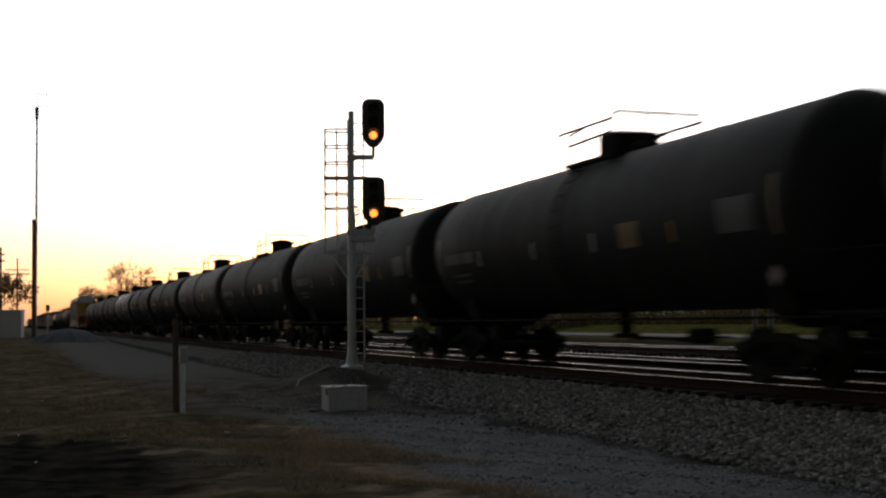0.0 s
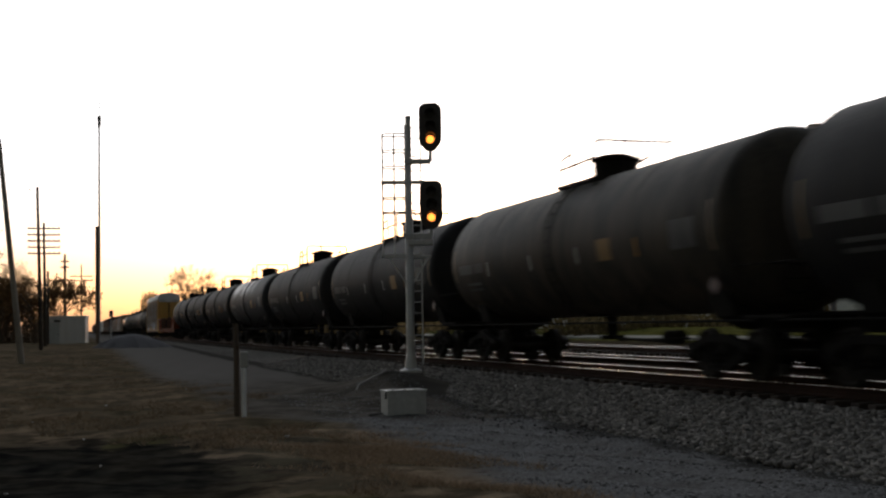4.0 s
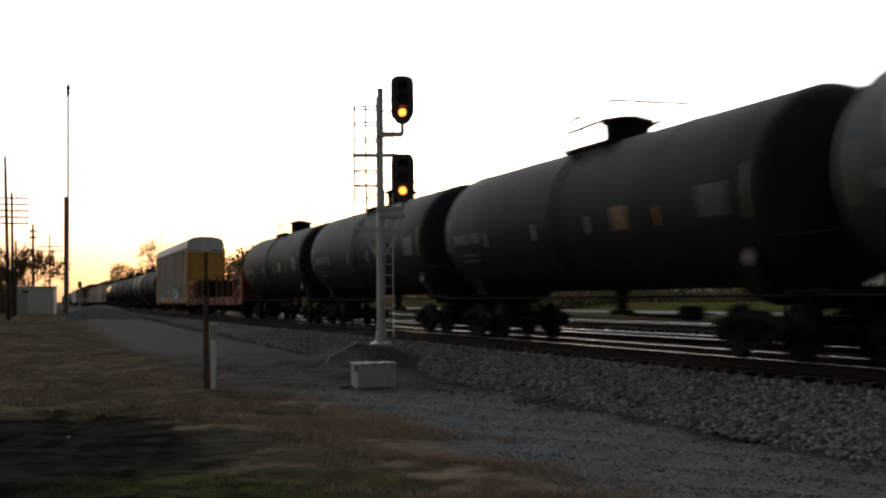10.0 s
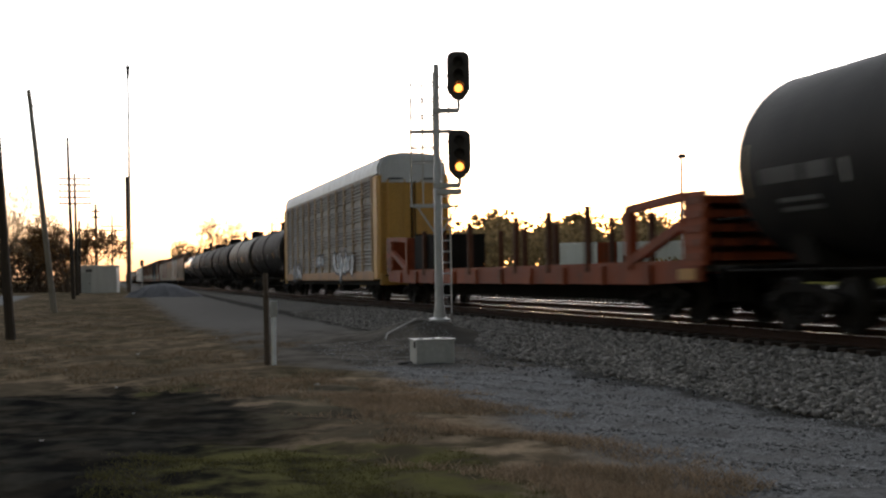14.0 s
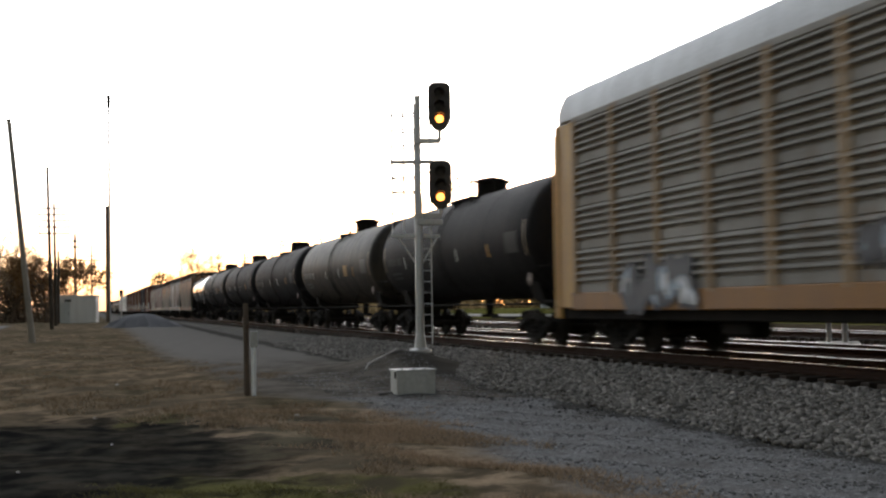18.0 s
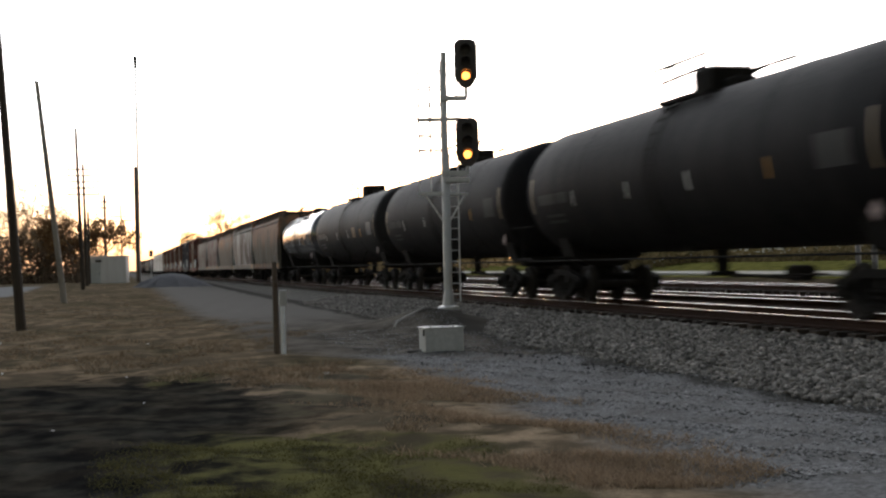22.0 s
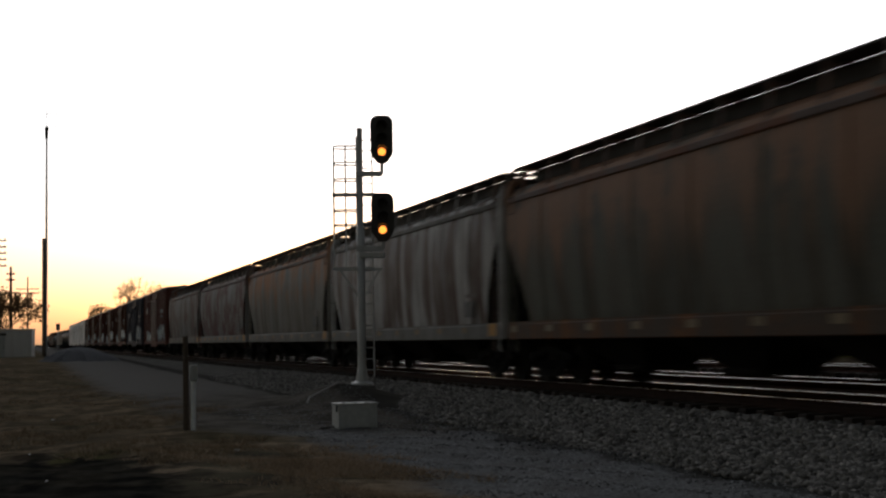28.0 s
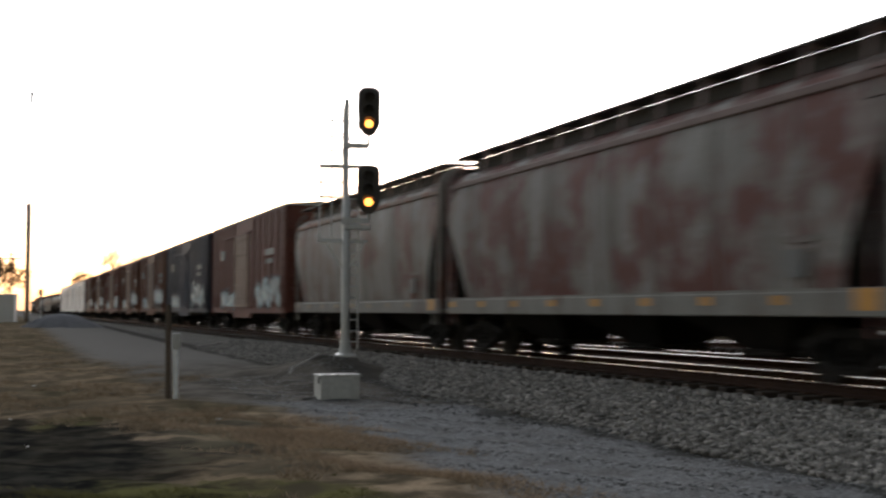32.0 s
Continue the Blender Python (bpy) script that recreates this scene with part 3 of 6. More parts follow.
def crest(rng, n):
    y = 9 + 40 * rng.random(n) ** 1.5
    # stones gather in the cribs between the ties
    y = 6.265 + 0.53 * np.round((y - 6.265) / 0.53) + rng.normal(0, 0.085, n)
    x = 10.4 + rng.normal(0, 0.11, n)
    return np.stack([x, y, bed_height(np.minimum(x, 10.5)) + rng.uniform(-0.01, 0.05, n)], -1)


stones("crest_stones", "larger grey stones along the ballast crest", 3400, crest, (0.06, 0.12), STONE, 15)


def lane(rng, n):
    x, y = rng.uniform(4.4, 8.0, n), 8 + 22 * rng.random(n) ** 1.4
    return np.stack([x, y, height(x, y)], -1)


stones("lane_gravel", "fine grey gravel scattered on a lane", 14000, lane, (0.012, 0.034), FINE, 6, flat=0.35)


def gutter(rng, n):
    y = rng.uniform(14.5, 24, n)
    x = np.interp(y, [14.5, 18, 22, 24], [7.7, 7.3, 6.6, 6.2]) + rng.normal(0, 0.16, n)
    return np.stack([x, y, height(x, y) + 0.01], -1)


stones("dark_debris", "dark grit and crumbs at the foot of ballast", 160, gutter, (0.015, 0.04), DARKSTONE, 7)


def litter(rng, n):
    x, y = rng.uniform(-5, 3.5, n), 10 + 25 * rng.random(n) ** 1.5
    return np.stack([x, y, height(x, y) + 0.02], -1)


stones("pale_litter", "small pale scraps lying in the grass", 15, litter, (0.03, 0.08), PALE, 11, flat=0.4)


# ---- tracks ----
def rail_outline(h=0.0):
    return [(-0.07, -0.17), (0.07, -0.17), (0.07, -0.155), (0.012, -0.13), (0.01, -0.05), (0.036, -0.035), (0.036, -0.006), (-0.036, -0.006), (-0.036, -0.035), (-0.01, -0.05), (-0.012, -0.13), (-0.07, -0.155)]


def rails(x0, track):
    for s in (-1, 1):
        r = part("rail", Solid().prism(rail_outline(), -80, 1300), RAILWEB, track, "rusty steel rail", (s * 0.7535, 0, RAIL))
        part("rail_head", Solid().prism([(-0.024, -0.0065), (0.024, -0.0065), (0.024, -0.001), (0.018, 0.003), (-0.018, 0.003), (-0.024, -0.001)], -80, 1300), RAILTOP, r, "polished running surface")


main_track = thing("main_track", "railway track with polished rails on dark wooden ties", "track", "railway tracks", "structure", (TRACK, 0, 0))
side_track = thing("side_track", "second railway track with rusty rails beyond the train", "track", "railway tracks", "structure", (TRACK + 4.27, 0, 0))
rails(TRACK, main_track)
rails(TRACK + 4.27, side_track)
yard_track = thing("yard_track", "third railway track in low grass beyond the others", "track", "railway tracks", "structure", (22.3, 0, 0.09))
rails(22.3, yard_track)


# ---- signal beside the line ----
def signal_head(parent, at, lens, paint, small=1.0):
    """A tall rounded backing plate with three hooded lamps, the lowest one lit."""
    w, h, c = 0.31, 0.66, 0.2
    # rounded above, drawn in to a narrow foot below
    outline = [(cx + c * math.cos(radians(a0 + a)), h - c + c * math.sin(radians(a0 + a))) for cx, a0 in ((w - c, 0), (-w + c, 90)) for a in range(0, 91, 18)]
    outline += [(-w, -0.34), (-w + 0.03, -0.44), (-0.17, -h + 0.06), (-0.1, -h), (0.1, -h), (0.17, -h + 0.06), (w - 0.03, -0.44), (w, -0.34)]
    head = part("signal_head", Solid().prism(outline, -0.02, 0.02), paint, parent, "dark backing plate with hooded lamps", at)
    part("lamp_case", Solid().box(0, 0.16, 0, 0.36, 0.28, 1.05, 0.04), paint, head)
    for k, z in enumerate((0.34, 0.0, -0.34)):
        lit = k == 2
        part("lens", Solid().lathe([(0.0, -0.052), (0.07 * small, -0.046), (0.104 * small, -0.03), (0.108 * small, -0.015)], 20, "y", (0, 0, z)), lens if lit else HOOD, head, "glowing lens" if lit else "dark lens")
        hood = Solid()
        n = 14
        inner = []
        for a in range(n + 1):
            q = radians(-30 + 240 * a / n)
            reach = -0.3 if 3 < a < n - 3 else -0.2
            inner.append((0.145 * math.cos(q), 0.145 * math.sin(q), reach))
        vs = []
        for x, z2, reach in inner:
            vs += [(x, -0.02, z + z2), (x, reach, z + z2), (x * 1.05, reach, z + z2 * 1.05), (x * 1.05, -0.02, z + z2 * 1.05)]
        fs = []
        for a in range(n):
            for b in range(4):
                fs.append((4 * a + b, 4 * a + (b + 1) % 4, 4 * a + 4 + (b + 1) % 4, 4 * a + 4 + b))
        fs += [(0, 1, 2, 3), (4 * n + 3, 4 * n + 2, 4 * n + 1, 4 * n)]
        part("hood", hood.add(vs, fs), paint, head)
    return head


def near_signal():
    """Stands at its foot; x to its right as one faces it, y behind it."""
    s = thing("railway_signal", "tall aluminium railway signal with two amber lamps and ladder", "signal", "signals", at=(8.66, 31.84, 0.42), turn=-15.3)
    part("mast", Solid().lathe([(0.11, 0.3), (0.11, 4.2), (0.08, 4.25), (0.08, 6.98), (0.0, 7.0)], 16), MAST, s)
    part("base_casting", Solid().lathe([(0.3, 0.0), (0.3, 0.06), (0.17, 0.12), (0.12, 0.5), (0.1, 0.52)], 16), MAST, s)
    part("foundation", Solid().box(0, 0, -0.2, 0.7, 0.7, 0.36, 0.03), DIRTY, s, "soil-stained concrete foundation block")
    for z, hz in ((5.72, 6.65), (3.68, 4.52)):
        part("bracket", Solid().box(0.3, -0.02, z, 0.62, 0.1, 0.14, 0.015).rod((0.6, -0.02, z), (0.6, -0.02, z + 0.3), 0.05).box(0, 0, z, 0.24, 0.24, 0.16, 0.02), MAST, s)
        signal_head(s, (0.6, -0.12, hz), AMBER_LIGHT, HOOD)
    # ladder behind the mast, from the ground to the top
    lad = Solid()
    for x in (-0.1, 0.33):
        lad.box(x, 0.28, 3.5, 0.04, 0.06, 6.6, 0.006)
    ladder = part("ladder", lad, MAST, s, "aluminium ladder")
    rung = Solid().rod((-0.1, 0.28, 0), (0.33, 0.28, 0), 0.016, n=6).mesh("rung", MAST)
    for k in range(22):
        part("rung", rung, MAST, ladder, "", (0, 0, 0.4 + 0.3 * k))
    for z in (1.6, 3.1, 4.4, 5.9):
        part("ladder_clip", Solid().beam((0.02, 0.05, z), (0.2, 0.28, z), 0.03, 0.04), MAST, s)
    # safety cage and two platforms on the left
    for z, x0, x1 in ((5.18, -0.74, 0.42), (3.16, -0.74, 0.3)):
        g = Solid().box(x0, 0.28, z, 0.04, 0.55, 0.06).box(x1, 0.28, z, 0.04, 0.55, 0.06).box((x0 + x1) / 2, 0.02, z, x1 - x0, 0.04, 0.06)
        g = part("platform", g, MAST, s, "grated step platform")
        slat = Solid().box((x0 + x1) / 2, 0, z, x1 - x0, 0.025, 0.05, 0.004).mesh("slat", MAST)
        for k in range(6):
            part("slat", slat, MAST, g, "", (0, 0.09 + 0.08 * k, 0))
    for x in (-0.55, 0.5):
        part("platform_strut", Solid().beam((x, 0.0, 3.1), (0.0, 0.0, 2.25), 0.045, 0.045), MAST, s)
    part("platform_beam", Solid().box(-0.05, 0.0, 3.12, 1.25, 0.06, 0.07, 0.01), MAST, s)
    cage = Solid()
    for x in (-0.72, -0.4):
        for y in (0.06, 0.55):
            cage.rod((x, y, 3.9 if x < -0.5 else 3.6), (x, y, 6.5), 0.024, n=6)
    for z in (4.35, 4.75, 5.6, 6.05, 6.5):
        cage.path([(0.05, 0.02, z), (-0.55, 0.02, z), (-0.72, 0.1, z), (-0.72, 0.5, z), (-0.5, 0.58, z), (0.05, 0.58, z)], 0.024)
    cage.path([(-0.72, 0.06, 4.35), (-0.72, 0.06, 3.2)], 0.018).path([(-0.4, 0.06, 4.35), (-0.4, 0.06, 3.2)], 0.018)
    part("railing", cage, MAST, s, "thin tube safety railing")
    part("junction_box", Solid().box(0.3, -0.06, 3.5, 0.7, 0.22, 0.16, 0.03), MAST, s)


near_signal()


def far_signal():
    s = thing("railway_signal", "twin-headed railway signal showing red beyond the tracks", "signal", "signals", at=(19.9, 29.3, 0.2), turn=-33)
    for x in (-0.22, 0.22):
        part("mast", Solid().rod((x, 0, 0), (x, 0, 5.9), 0.07, n=12), DULL_MAST, s)
    part("foundation", Solid().box(0, 0, 0.05, 1.2, 0.9, 0.5, 0.03), CONCRETE, s, "concrete foundation block")
    for z in (6.35, 4.5):
        signal_head(s, (-0.1, -0.16, z), RED_LIGHT if z > 6 else HOOD, HOOD_HAZED, 0.6).scale = (0.9, 0.9, 0.9)
        signal_head(s, (0.22, 0.5, z), HOOD, HOOD_HAZED).scale = (0.9, 0.9, 0.9)
        part("bracket", Solid().box(0.1, 0.1, z - 0.78, 0.9, 0.12, 0.12, 0.02), DULL_MAST, s)
    part("platform", Solid().box(0, 0.25, 5.25, 1.4, 0.6, 0.05, 0.01), DULL_MAST, s, "grated service platform")
    rl = Solid()
    for x in (-0.7, 0.7):
        rl.rod((x, 0, 5.25), (x, 0, 6.3), 0.016).rod((x, 0.5, 5.25), (x, 0.5, 6.3), 0.016)
    rl.path([(-0.7, 0, 6.3), (-0.7, 0.5, 6.3), (0.7, 0.5, 6.3), (0.7, 0, 6.3)], 0.016)
    part("railing", rl, DULL_MAST, s)
    part("relay_cabinet", Solid().box(0.5, 0.0, 3.0, 0.5, 0.4, 0.9, 0.03), DULL_MAST, s)
    lad = Solid()
    for x in (-0.15, 0.15):
        lad.box(x, 0.45, 2.7, 0.03, 0.05, 5.2)
    for k in range(17):
        lad.rod((-0.15, 0.45, 0.3 + 0.3 * k), (0.15, 0.45, 0.3 + 0.3 * k), 0.012, n=6)
    part("ladder", lad, DULL_MAST, s)


far_signal()


def distant_signal():
    s = thing("railway_signal", "distant single-headed signal on a slim mast", "signal", "signals", at=(5.3, 200, 0.3))
    part("mast", Solid().rod((0, 0, 0), (0, 0, 4.2), 0.06, n=8), MAST, s)
    part("signal_head", Solid().slab([(-0.03, 3.6), (0.03, 3.6), (0.03, 4.6), (-0.03, 4.6)], -0.3, 0.3).box(0, 0.12, 4.1, 0.34, 0.26, 0.8, 0.04), HOOD, s, "black backing plate with lamp case")
    part("ladder", Solid().box(-0.15, 0.2, 2.0, 0.04, 0.04, 4.0).box(0.15, 0.2, 2.0, 0.04, 0.04, 4.0), MAST, s)


distant_signal()


def relay_box():
    b = thing("relay_box", "low grey metal relay box beside the gravel lane", "relay box", at=(5.88, 22.2, 0.0), turn=1)
    part("body", Solid().box(0, 0, 0.2, 0.74, 0.48, 0.5, 0.012), BOXGREY, b)
    part("lid", Solid().box(0, 0, 0.462, 0.78, 0.52, 0.03, 0.01), BOXGREY, b, "overhanging grey lid")
    for x in (-0.24, 0.0, 0.2):
        part("lifting_lug", Solid().box(x, -0.1, 0.485, 0.06, 0.05, 0.03, 0.01), BOXGREY, b)
    part("hasp", Solid().box(-0.395, -0.2, 0.38, 0.03, 0.03, 0.12, 0.004), HOOD, b, "dark hasp")
    for x in (-0.3, 0.3):
        part("cable_duct", Solid().rod((x, 0.1, 0.03), (2.1 * x, 0.12, 0.0), 0.035), HOOD, b, "dark cable duct at the foot")


relay_box()


def marker_post():
    p = thing("wooden_post", "weathered wooden marker post in dry grass", "post", at=(2.94, 23.45, 0))
    part("post", Solid().rod((0, 0, -0.1), (-0.02, 0, 1.76), 0.062, 0.05, 10), POLE, p)
    part("staple", Solid().box(0, -0.06, 1.3, 0.05, 0.02, 0.08), FRAME_IRON, p)
    s = thing("cable_riser", "white plastic cable pipe with a grey junction box on top", "cable riser", at=(3.02, 23.05, 0))
    part("pipe", Solid().rod((0, 0, -0.05), (0.0, 0, 0.95), 0.042, n=12), STAKE, s, "white plastic pipe")
    part("junction_box", Solid().box(0, 0, 1.08, 0.14, 0.11, 0.3, 0.015), BOXGREY, s, "small grey box")


FRAME_IRON = painted("rusty_iron", (0.06, 0.04, 0.03), (0.1, 0.06, 0.04), 0.8)
marker_post()


def pipe_on_mound():
    p = thing("conduit_pipe", "pale grey conduit pipe lying on the dirt mound", "pipe", at=(6.46, 28.5, 0))
    part("pipe", Solid().path([(-0.15, -0.35, 0.17), (0.0, 0, 0.3), (0.75, 1.2, 0.47), (1.2, 2.1, 0.55)], 0.026, 8), CONCRETE, p)


pipe_on_mound()


# ---- poles, antenna tower, hut, gravel pile ----
def utility_pole(at, top, r, label, arms=0, arm_w=2.6, first=0.6, gap=0.55, mat=POLE):
    p = thing("utility_pole", label, "pole", "poles along the road", at=at)
    d = Vector(top) - Vector(at)
    part("shaft", Solid().rod((0, 0, -0.5), d, r, r * 0.62, 10), mat, p)
    for k in range(arms):
        z = d.z - first - gap * k
        c = d * (z / d.z)
        arm = part("crossarm", Solid().box(c.x, c.y - r, z, arm_w, 0.1, 0.12, 0.01), mat, p)
        for q in range(-3, 4):
            if q:
                part("insulator", Solid().lathe([(0.025, 0), (0.045, 0.04), (0.03, 0.12), (0, 0.14)], 8, "z", (c.x + q * arm_w / 6.6, c.y - r, z + 0.06)), HOOD, arm)
    return p


utility_pole((-2.65, 36.9, 0.0), (-3.25, 36.9, 9.6), 0.15, "dark leaning wooden utility pole at the grass edge", mat=POLE_DARK)
utility_pole((-2.54, 63.9, 0.2), (-3.72, 63.9, 11.25), 0.17, "pale leaning wooden utility pole beside the lane", mat=POLE_PALE)
utility_pole((-2.45, 95, 0.3), (-2.81, 95, 12.42), 0.16, "tall dark wooden utility pole", mat=POLE_DARK)
utility_pole((-2.5, 110, 0.4), (-2.7, 110, 11.04), 0.16, "wooden telegraph pole with five crossarms", 5, 2.7, 0.5, 0.54, mat=POLE_DARK)
utility_pole((-1.2, 150, 0.5), (-1.31, 150, 10.78), 0.22, "stout dark wooden utility pole", 2, 1.0, 0.9, 0.7, mat=POLE_DARK)
utility_pole((0.72, 180, 0.5), (0.68, 180, 11.15), 0.15, "distant wooden pole with two long crossarms", 2, 3.1, 1.7, 0.6)
utility_pole((-2.51, 119.5, 0.4), (-2.54, 119.5, 7.34), 0.16, "short dark wooden post beside the hut", mat=POLE_DARK)


def wires():
    ends = [Vector((-3.6, 30, 9.3)), Vector((-3.72, 63.9, 10.9)), Vector((-2.81, 95, 11.9))]
    for a, b in zip(ends, ends[1:]):
        pts = [a.lerp(b, k / 8) - Vector((0, 0, 4 * 0.5 * (k / 8) * (1 - k / 8))) for k in range(9)]
        for shift in ((0, 0, 0), (0.5, 0, -0.4)):
            w = Solid().path([p + Vector(shift) for p in pts], 0.01, 5)
            tagged(new("overhead_wire", w.mesh("overhead_wire", WIRE)), "thin sagging overhead wire between poles", "wire", "overhead wires")


wires()


def antenna():
    a = thing("antenna_mast", "slender steel antenna mast with a stout pole beside it", "antenna", at=(2.2, 130, 0.4))
    part("mast", Solid().rod((0.06, 0, 0), (0.06, 0, 11.5), 0.15, 0.13, 10).rod((0.06, 0, 11.5), (0.0, 0, 23.3), 0.12, 0.1, 10), MAST, a)
    part("stout_pole", Solid().rod((-0.1, -0.3, 0), (-0.2, -0.3, 12.0), 0.2, 0.17, 10), POLE, a, "dark wooden pole")
    part("antenna_drum", Solid().rod((0, 0, 22.3), (0, 0, 23.5), 0.15, 0.2, 10), HOOD, a)
    y = Solid().rod((0, 0, 23.4), (0, 0, 25.2), 0.03)
    for z in (23.6, 24.9):
        y.rod((0.0, 0, z), (0.95, 0, z), 0.025)
    y.rod((0.95, 0, 23.4), (0.95, 0, 25.1), 0.02)
    part("aerial", y, HOOD, a)


antenna()


def hut():
    h = thing("equipment_hut", "pale metal railway equipment hut beside the line", "hut", at=(-0.85, 126.5, 0.4), turn=-6)
    part("wall", Solid().box(0, 0, 1.35, 3.8, 3.0, 2.7, 0.04), SHED, h)
    part("roof", Solid().box(0, 0, 2.76, 4.0, 3.2, 0.12, 0.03), SHED, h, "flat pale roof")
    d = part("door", Solid().box(-1.0, -1.52, 1.1, 0.9, 0.05, 2.05, 0.01), BOXGREY, h)
    part("door_handle", Solid().box(-0.68, -1.57, 1.05, 0.05, 0.05, 0.18), HOOD, d)
    part("vent", Solid().box(-0.75, -1.53, 2.3, 0.6, 0.05, 0.25, 0.01), HOOD, h, "dark louvred vent")
    part("skid", Solid().box(0, 0, -0.05, 3.7, 2.8, 0.2), CONCRETE, h)


hut()


def gravel_pile():
    vs, n, k = [], 36, 9
    loops = []
    for j in range(k):
        f = j / (k - 1)
        loops.append([(3.0 * (1 - f) * math.cos(6.2832 * i / n) * (1 + 0.12 * math.sin(3.1 * i + j)), 2.6 * (1 - f) * math.sin(6.2832 * i / n) * (1 + 0.1 * math.sin(2.3 * i)), 1.1 * math.sin(1.5708 * f) + 0.05 * noise.noise(Vector((i * 0.7, j, 3)))) for i in range(n)])
    g = tagged(new("mound", Solid().rings(loops).mesh("mound", PILE)), "grey heap of gravel beside the line", "mound")
    g.location = (4.2, 100, 0.3)


gravel_pile()


# ---- trees ----
def branches(seed, tall, spread, depth, twig, leaf=0, leaf_size=0.25, lean=0.5):
    """Trunk and crown of a tree: limbs fork by chance; leaves are small flat blades in loose clumps."""
    rng = random.Random(seed)
    trunk, crown, blades = Solid(), Solid(), []

    def grow(p, d, length, r, k):
        n = 3 if k < depth else 2
        q = p
        for i in range(n):
            d = (d + Vector((rng.uniform(-1, 1), rng.uniform(-1, 1), rng.uniform(-0.3, 0.6))) * 0.18).normalized()
            e = q + d * length / n
            (trunk if k <= 1 else crown).rod(q, e, r * (1 - 0.18 * i), r * (1 - 0.18 * (i + 1)), 6 if k < 2 else 3, False)
            q = e
            if k >= depth - 1 and leaf:
                for _ in range(leaf):
                    blades.append(q + Vector((rng.gauss(0, 1), rng.gauss(0, 1), rng.gauss(0, 0.8))) * length * 0.35)
        if k < depth:
            for i in range(rng.choice((3, 3, 4)) if k else 5):
                a = rng.uniform(0, 6.283)
                s = d.cross(Vector((math.cos(a), math.sin(a), 0.2))).normalized()
                nd = (d * rng.uniform(0.5, 1.0) + s * spread + Vector((0, 0, lean * 0.4))).normalized()
                grow(p.lerp(q, rng.uniform(0.45, 1.0)) if i else q, nd, length * rng.uniform(0.55, 0.78), max(r * 0.5, twig), k + 1)

    grow(Vector((0, 0, -0.3)), Vector((0, 0, 1)), tall * 0.36, tall * 0.022, 0)
    if blades:
        for c in blades:
            u = Vector((rng.uniform(-1, 1), rng.uniform(-1, 1), rng.uniform(-1, 1))).normalized() * leaf_size
            w = u.cross(Vector((rng.uniform(-1, 1), rng.uniform(-1, 1), rng.uniform(-1, 1)))).normalized() * leaf_size * 0.6
            crown.add([c - u, c + w, c + u, c - w], [(0, 1, 2, 3)])
    return trunk, crown


def tree_kind(label, seed, tall, spread, depth, twig, mat, leaf=0, leaf_size=0.25, group="", at=(0, 0, 0), turn=0):
    trunk, crown = branches(seed, tall, spread, depth, twig, leaf, leaf_size)
    t = thing("tree", label, "tree", group, at=at, turn=turn)
    for name, s, m in (("trunk", trunk, BARK), ("crown", crown, mat)):
        me = bpy.data.meshes.new(name)
        me.from_pydata(s.v, [], s.f)
        me.materials.append(m)
        part(name, me, m, t)
    return t


tree_kind("broad bare winter tree behind the railway line", 4, 16.5, 0.95, 6, 0.018, HAZY, at=(20.5, 219, 0))
tree_kind("low bare tree behind the railway line", 9, 4.6, 0.9, 5, 0.03, HAZY, 1, 0.12, at=(16.5, 222, 0))
bare = [tree_kind("bare brown winter tree in a thicket", 20 + i, 10.5, 0.85, 5, 0.022, TWIG, 0, 0.2, "thicket beside the road", (-8 - 6 * i, 142 + 5 * i, 0.4)) for i in range(3)]
tree_kind("tall pale bare tree above the thicket", 33, 13.5, 0.8, 6, 0.018, HAZY, group="thicket beside the road", at=(-10.6, 141, 0.4))
rng = random.Random(3)
for i in range(30):
    x = rng.uniform(-60, -1.5)
    m = pose(x, rng.uniform(140, 175) + (0 if x < -4 else 12), 0.4, 0, 0, rng.uniform(0, 360))
    c = copy_thing(bare[i % 3], m)
    c.scale = [rng.uniform(0.6, 1.0)] * 3
for i, (x, y, k) in enumerate(((-1.9, 139, 0.95), (-4.2, 138, 1.05))):
    tree_kind("young tree with thin russet leaves by the road", 60 + i, 9.6 * k, 0.7, 5, 0.03, RUSSET, 1, 0.15, "thicket beside the road", (x, y, 0.4))
leafy_trees = [tree_kind("dull green tree in a far hedgerow", 40 + i, 12.0, 0.75, 5, 0.03, LEAF, 3, 0.3, "far hedgerow", (54 + 9 * i, 166 - 4 * i, 0)) for i in range(3)]
for i in range(34):
    x = 27 + 4.6 * i + rng.uniform(-1.5, 1.5)
    c = copy_thing(leafy_trees[i % 3], pose(x, 182 - 0.42 * x + rng.uniform(-4, 8), 0, 0, 0, rng.uniform(0, 360)))
    c.scale = [rng.uniform(0.7, 1.02)] * 3


def thicket(name, label, count, lo, hi, mat, seed, size):
    rng = np.random.default_rng(seed)
    c = rng.uniform(lo, hi, (count, 3))
    c[:, 2] = hi[2] * rng.random(count) ** 1.15 * (0.82 + 0.1 * np.sin(c[:, 0] * 0.6) + 0.08 * np.sin(c[:, 0] * 2.3 + c[:, 1]))
    u = rng.normal(0, 1, (count, 3))
    w = np.cross(u, rng.normal(0, 1, (count, 3)))
    u *= size / np.linalg.norm(u, axis=1, keepdims=True)
    w *= size * 0.6 / np.linalg.norm(w, axis=1, keepdims=True)
    v = np.stack([c - u, c + w, c + u, c - w], 1).reshape(-1, 3)
    me = quick(name, v, np.arange(4 * count).reshape(-1, 4), mat)
    tagged(new(name, me), label, "undergrowth", kind="stuff")


